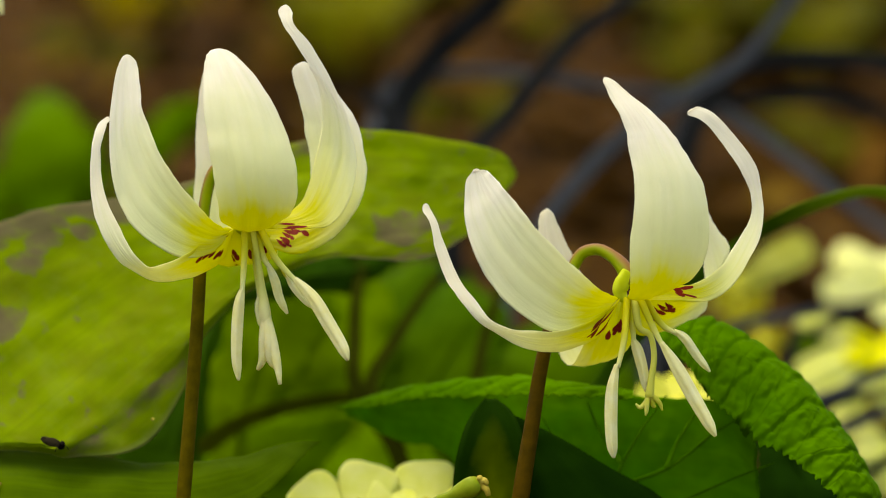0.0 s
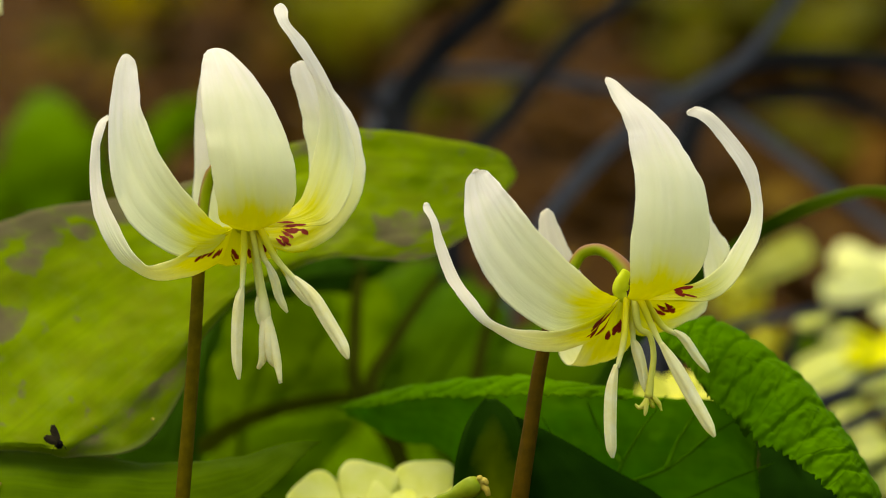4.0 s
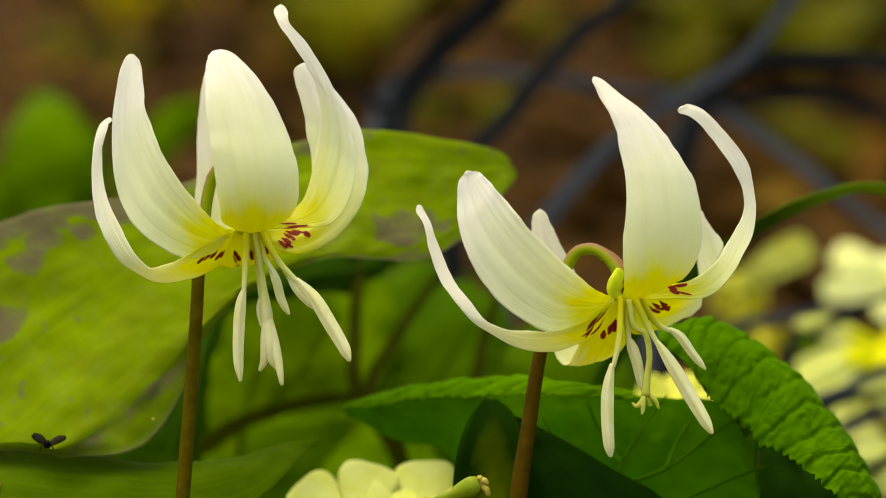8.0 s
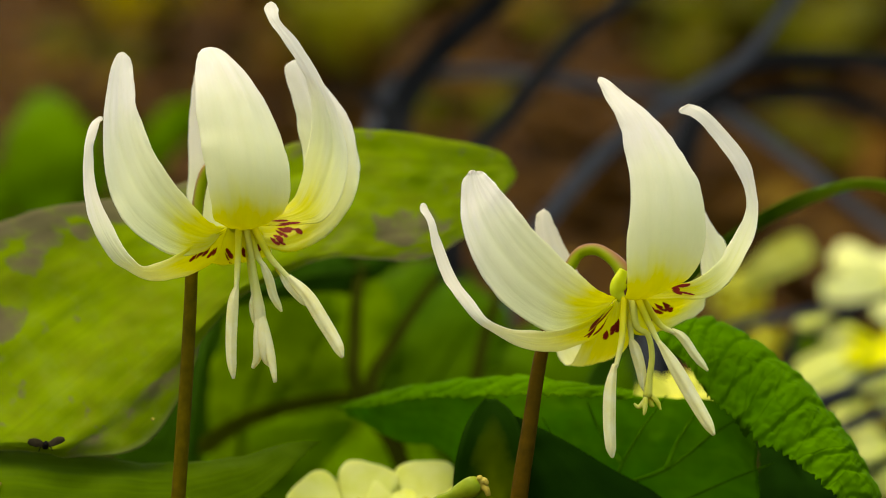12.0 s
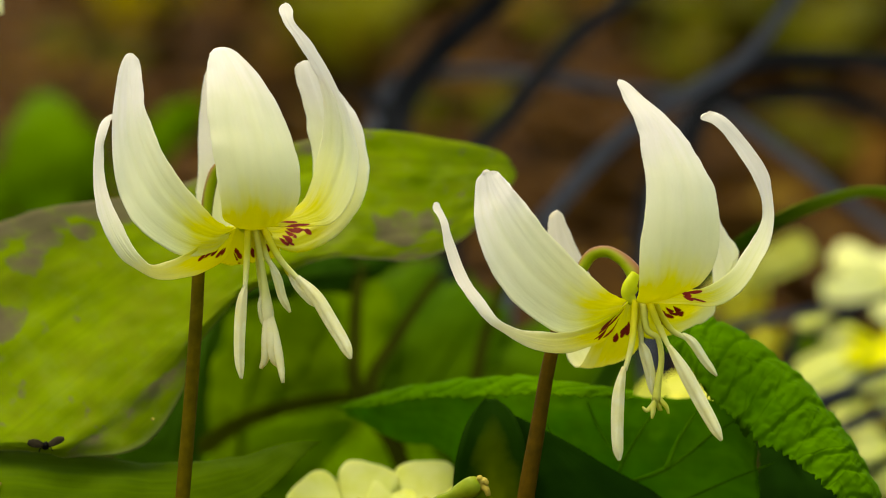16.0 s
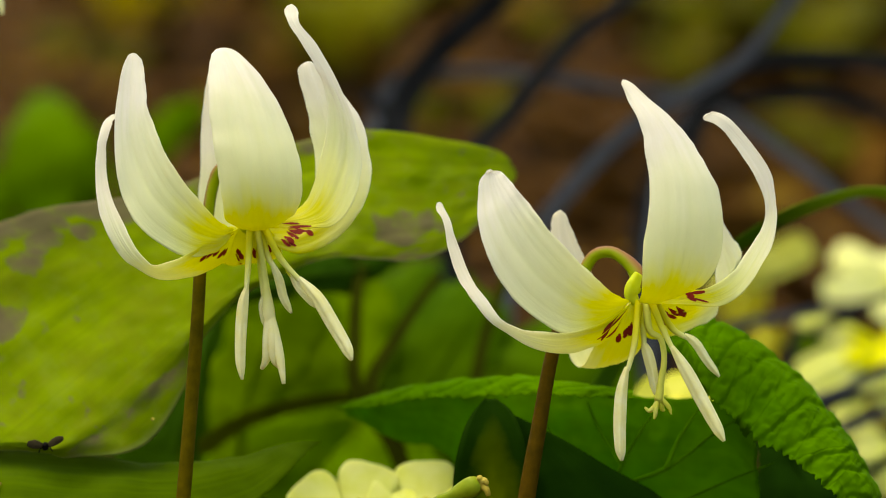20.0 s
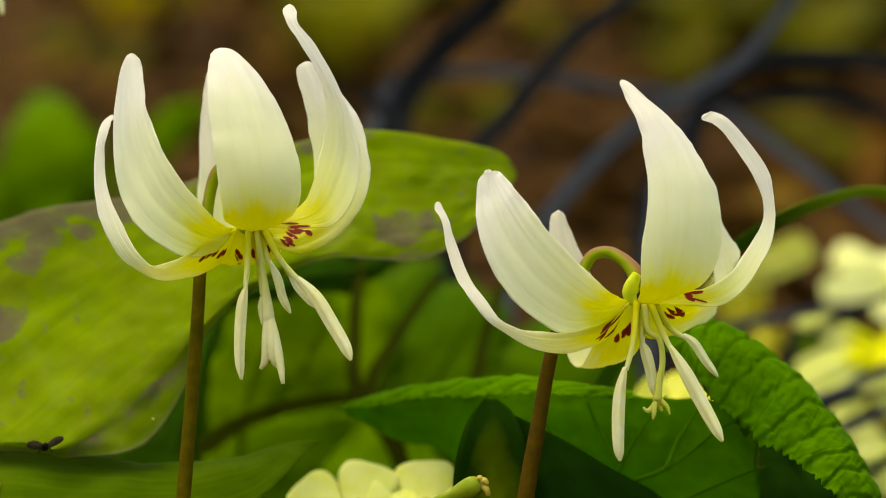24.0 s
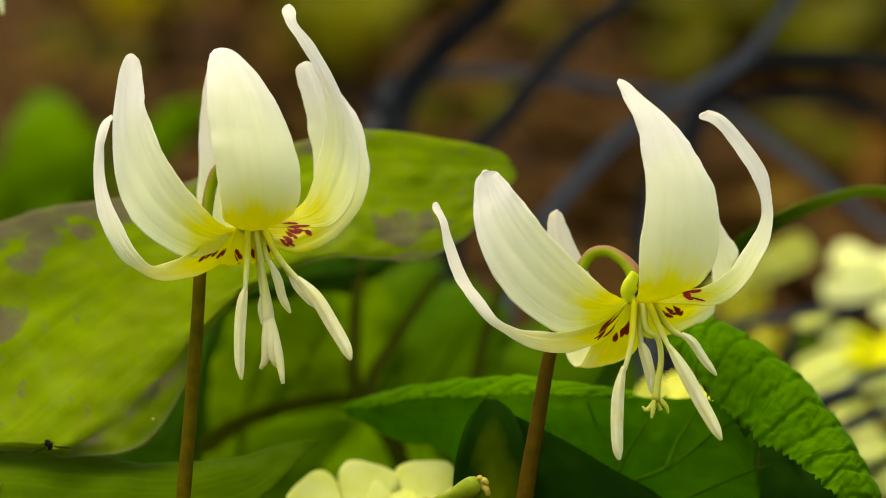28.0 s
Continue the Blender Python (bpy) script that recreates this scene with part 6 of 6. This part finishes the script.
def lily_a_moves():
    sway = [
        (0, -0.14), (0.5, 0.00), (1, 0.00), (1.5, -0.14), (2, 0.00), (2.5, 0.00),
        (3, 0.00), (3.5, -0.14), (5.5, -0.87), (6, -1.16), (6.5, -1.02), (7, -1.02),
        (7.5, -1.75), (8, -0.29), (8.5, -0.44), (9, -0.87), (9.5, -0.29), (10, -0.14),
        (10.5, -1.16), (11, -1.31), (11.5, -1.45), (12, -1.02), (12.5, -0.58), (14.5, -0.44),
        (15, -0.44), (15.5, -0.44), (16, -0.29), (16.5, -0.29), (17, -0.29), (17.5, -0.29),
        (18, -0.29), (18.5, -0.14), (19, -0.14), (19.5, -0.14), (20, -0.14), (20.5, -0.14),
        (21, -0.14), (21.5, -0.14), (23.5, -0.14), (24, -0.14), (24.5, -0.14), (25, -0.14),
        (25.5, -0.14), (26, -0.14), (26.5, -0.14), (27, -0.14), (27.5, -0.14), (28, -0.14),
    ]
    nod = [
        (0, 17.03, 119.79, 0.15), (0.5, 17.12, 119.88, 0.02), (1, 16.88, 119.80, -0.11), (1.5, 17.04, 119.88, -0.03), (2, 16.97, 119.92, -0.07), (2.5, 16.93, 119.70, 0.10),
        (3, 16.98, 119.84, 0.00), (3.5, 17.11, 119.91, -0.14), (5.5, 17.26, 119.96, 0.12), (6, 17.48, 120.01, 0.37), (6.5, 17.48, 119.96, 0.38), (7, 16.84, 119.71, -0.04),
        (7.5, 16.87, 120.13, 0.05), (8, 17.63, 119.57, 0.19), (8.5, 17.61, 119.65, 0.65), (9, 16.74, 119.55, -0.60), (9.5, 16.98, 119.60, -0.19), (10, 17.25, 119.61, 0.41),
        (10.5, 17.09, 119.88, -0.15), (11, 16.92, 119.94, -0.41), (11.5, 16.88, 119.79, -0.23), (12, 17.56, 119.87, 0.43), (12.5, 17.47, 119.90, 0.14), (14.5, 17.55, 119.95, 0.05),
        (15, 17.58, 120.02, 0.22), (15.5, 17.36, 119.91, 0.22), (16, 17.87, 120.04, 0.24), (16.5, 18.06, 119.96, 0.37), (17, 17.63, 120.00, 0.09), (17.5, 17.64, 119.90, 0.23),
        (18, 17.79, 119.89, 0.32), (18.5, 17.69, 119.97, 0.29), (19, 17.46, 119.96, 0.21), (19.5, 17.86, 119.93, 0.40), (20, 17.94, 119.95, 0.52), (20.5, 17.71, 119.94, 0.34),
        (21, 17.63, 119.95, 0.21), (21.5, 17.93, 119.95, 0.47), (23.5, 17.72, 119.93, 0.39), (24, 17.72, 119.93, 0.39), (24.5, 17.72, 119.93, 0.39), (25, 17.72, 119.93, 0.39),
        (25.5, 17.72, 119.93, 0.39), (26, 17.72, 119.93, 0.39), (26.5, 17.72, 119.93, 0.39), (27, 17.64, 119.95, 0.26), (27.5, 17.64, 119.95, 0.26), (28, 17.64, 119.95, 0.26),
    ]
    return sway, nod


def lily_b_moves():
    sway = [
        (0, 0.29), (0.5, 0.29), (1, 0.29), (1.5, 0.29), (2, 0.29), (2.5, 0.15),
        (3, 0.00), (3.5, 0.15), (5.5, 0.15), (6, 0.00), (6.5, -0.14), (7, -0.14),
        (7.5, -0.28), (8, -0.14), (8.5, 0.00), (9, -0.14), (9.5, 0.00), (10, 0.15),
        (10.5, 0.15), (11, 0.00), (11.5, 0.15), (12, 0.00), (12.5, 0.00), (14.5, 0.59),
        (15, 0.59), (15.5, 0.73), (16, 1.17), (16.5, 0.87), (17, 0.87), (17.5, 0.87),
        (18, 1.02), (18.5, 1.17), (19, 1.17), (19.5, 1.31), (20, 1.31), (20.5, 1.31),
        (21, 1.17), (21.5, 1.17), (23.5, 1.17), (24, 1.17), (24.5, 1.17), (25, 1.17),
        (25.5, 1.17), (26, 1.17), (26.5, 1.17), (27, 1.17), (27.5, 1.02), (28, 1.02),
    ]
    nod = [
        (0, 27.81, 106.02, -0.01), (0.5, 27.99, 105.79, 0.35), (1, 27.41, 105.55, -0.39), (1.5, 27.85, 105.77, 0.18), (2, 27.85, 106.01, 0.25), (2.5, 27.85, 105.94, 0.08),
        (3, 27.78, 105.89, 0.00), (3.5, 28.10, 105.93, 0.45), (5.5, 27.66, 105.93, 0.11), (6, 27.65, 106.31, -0.54), (6.5, 27.78, 105.98, -0.11), (7, 27.63, 106.05, -0.47),
        (7.5, 27.51, 106.04, -0.23), (8, 27.48, 106.00, -0.57), (8.5, 27.52, 106.08, -0.49), (9, 27.41, 105.77, 0.20), (9.5, 27.70, 105.77, 0.30), (10, 27.56, 105.66, 0.02),
        (10.5, 27.62, 105.91, 0.13), (11, 27.27, 106.11, -0.86), (11.5, 27.96, 106.04, -0.04), (12, 27.81, 105.94, -0.21), (12.5, 27.69, 105.73, 0.27), (14.5, 28.14, 106.18, 0.16),
        (15, 28.05, 106.20, 0.11), (15.5, 28.11, 106.02, 0.15), (16, 27.87, 105.94, 0.15), (16.5, 27.89, 106.01, 0.13), (17, 27.98, 105.91, 0.24), (17.5, 27.98, 106.02, 0.20),
        (18, 28.13, 105.98, 0.18), (18.5, 28.21, 105.92, 0.24), (19, 27.99, 106.05, 0.17), (19.5, 28.03, 106.10, 0.23), (20, 28.20, 105.94, 0.22), (20.5, 28.20, 105.94, 0.23),
        (21, 28.18, 105.99, 0.15), (21.5, 28.01, 106.12, 0.14), (23.5, 28.23, 105.88, 0.26), (24, 28.14, 105.86, 0.36), (24.5, 28.06, 105.87, 0.26), (25, 28.06, 105.87, 0.26),
        (25.5, 28.14, 105.89, 0.33), (26, 28.06, 105.87, 0.26), (26.5, 28.06, 105.87, 0.26), (27, 28.06, 105.87, 0.26), (27.5, 28.13, 105.96, 0.31), (28, 28.06, 105.95, 0.22),
    ]
    return sway, nod


motions()
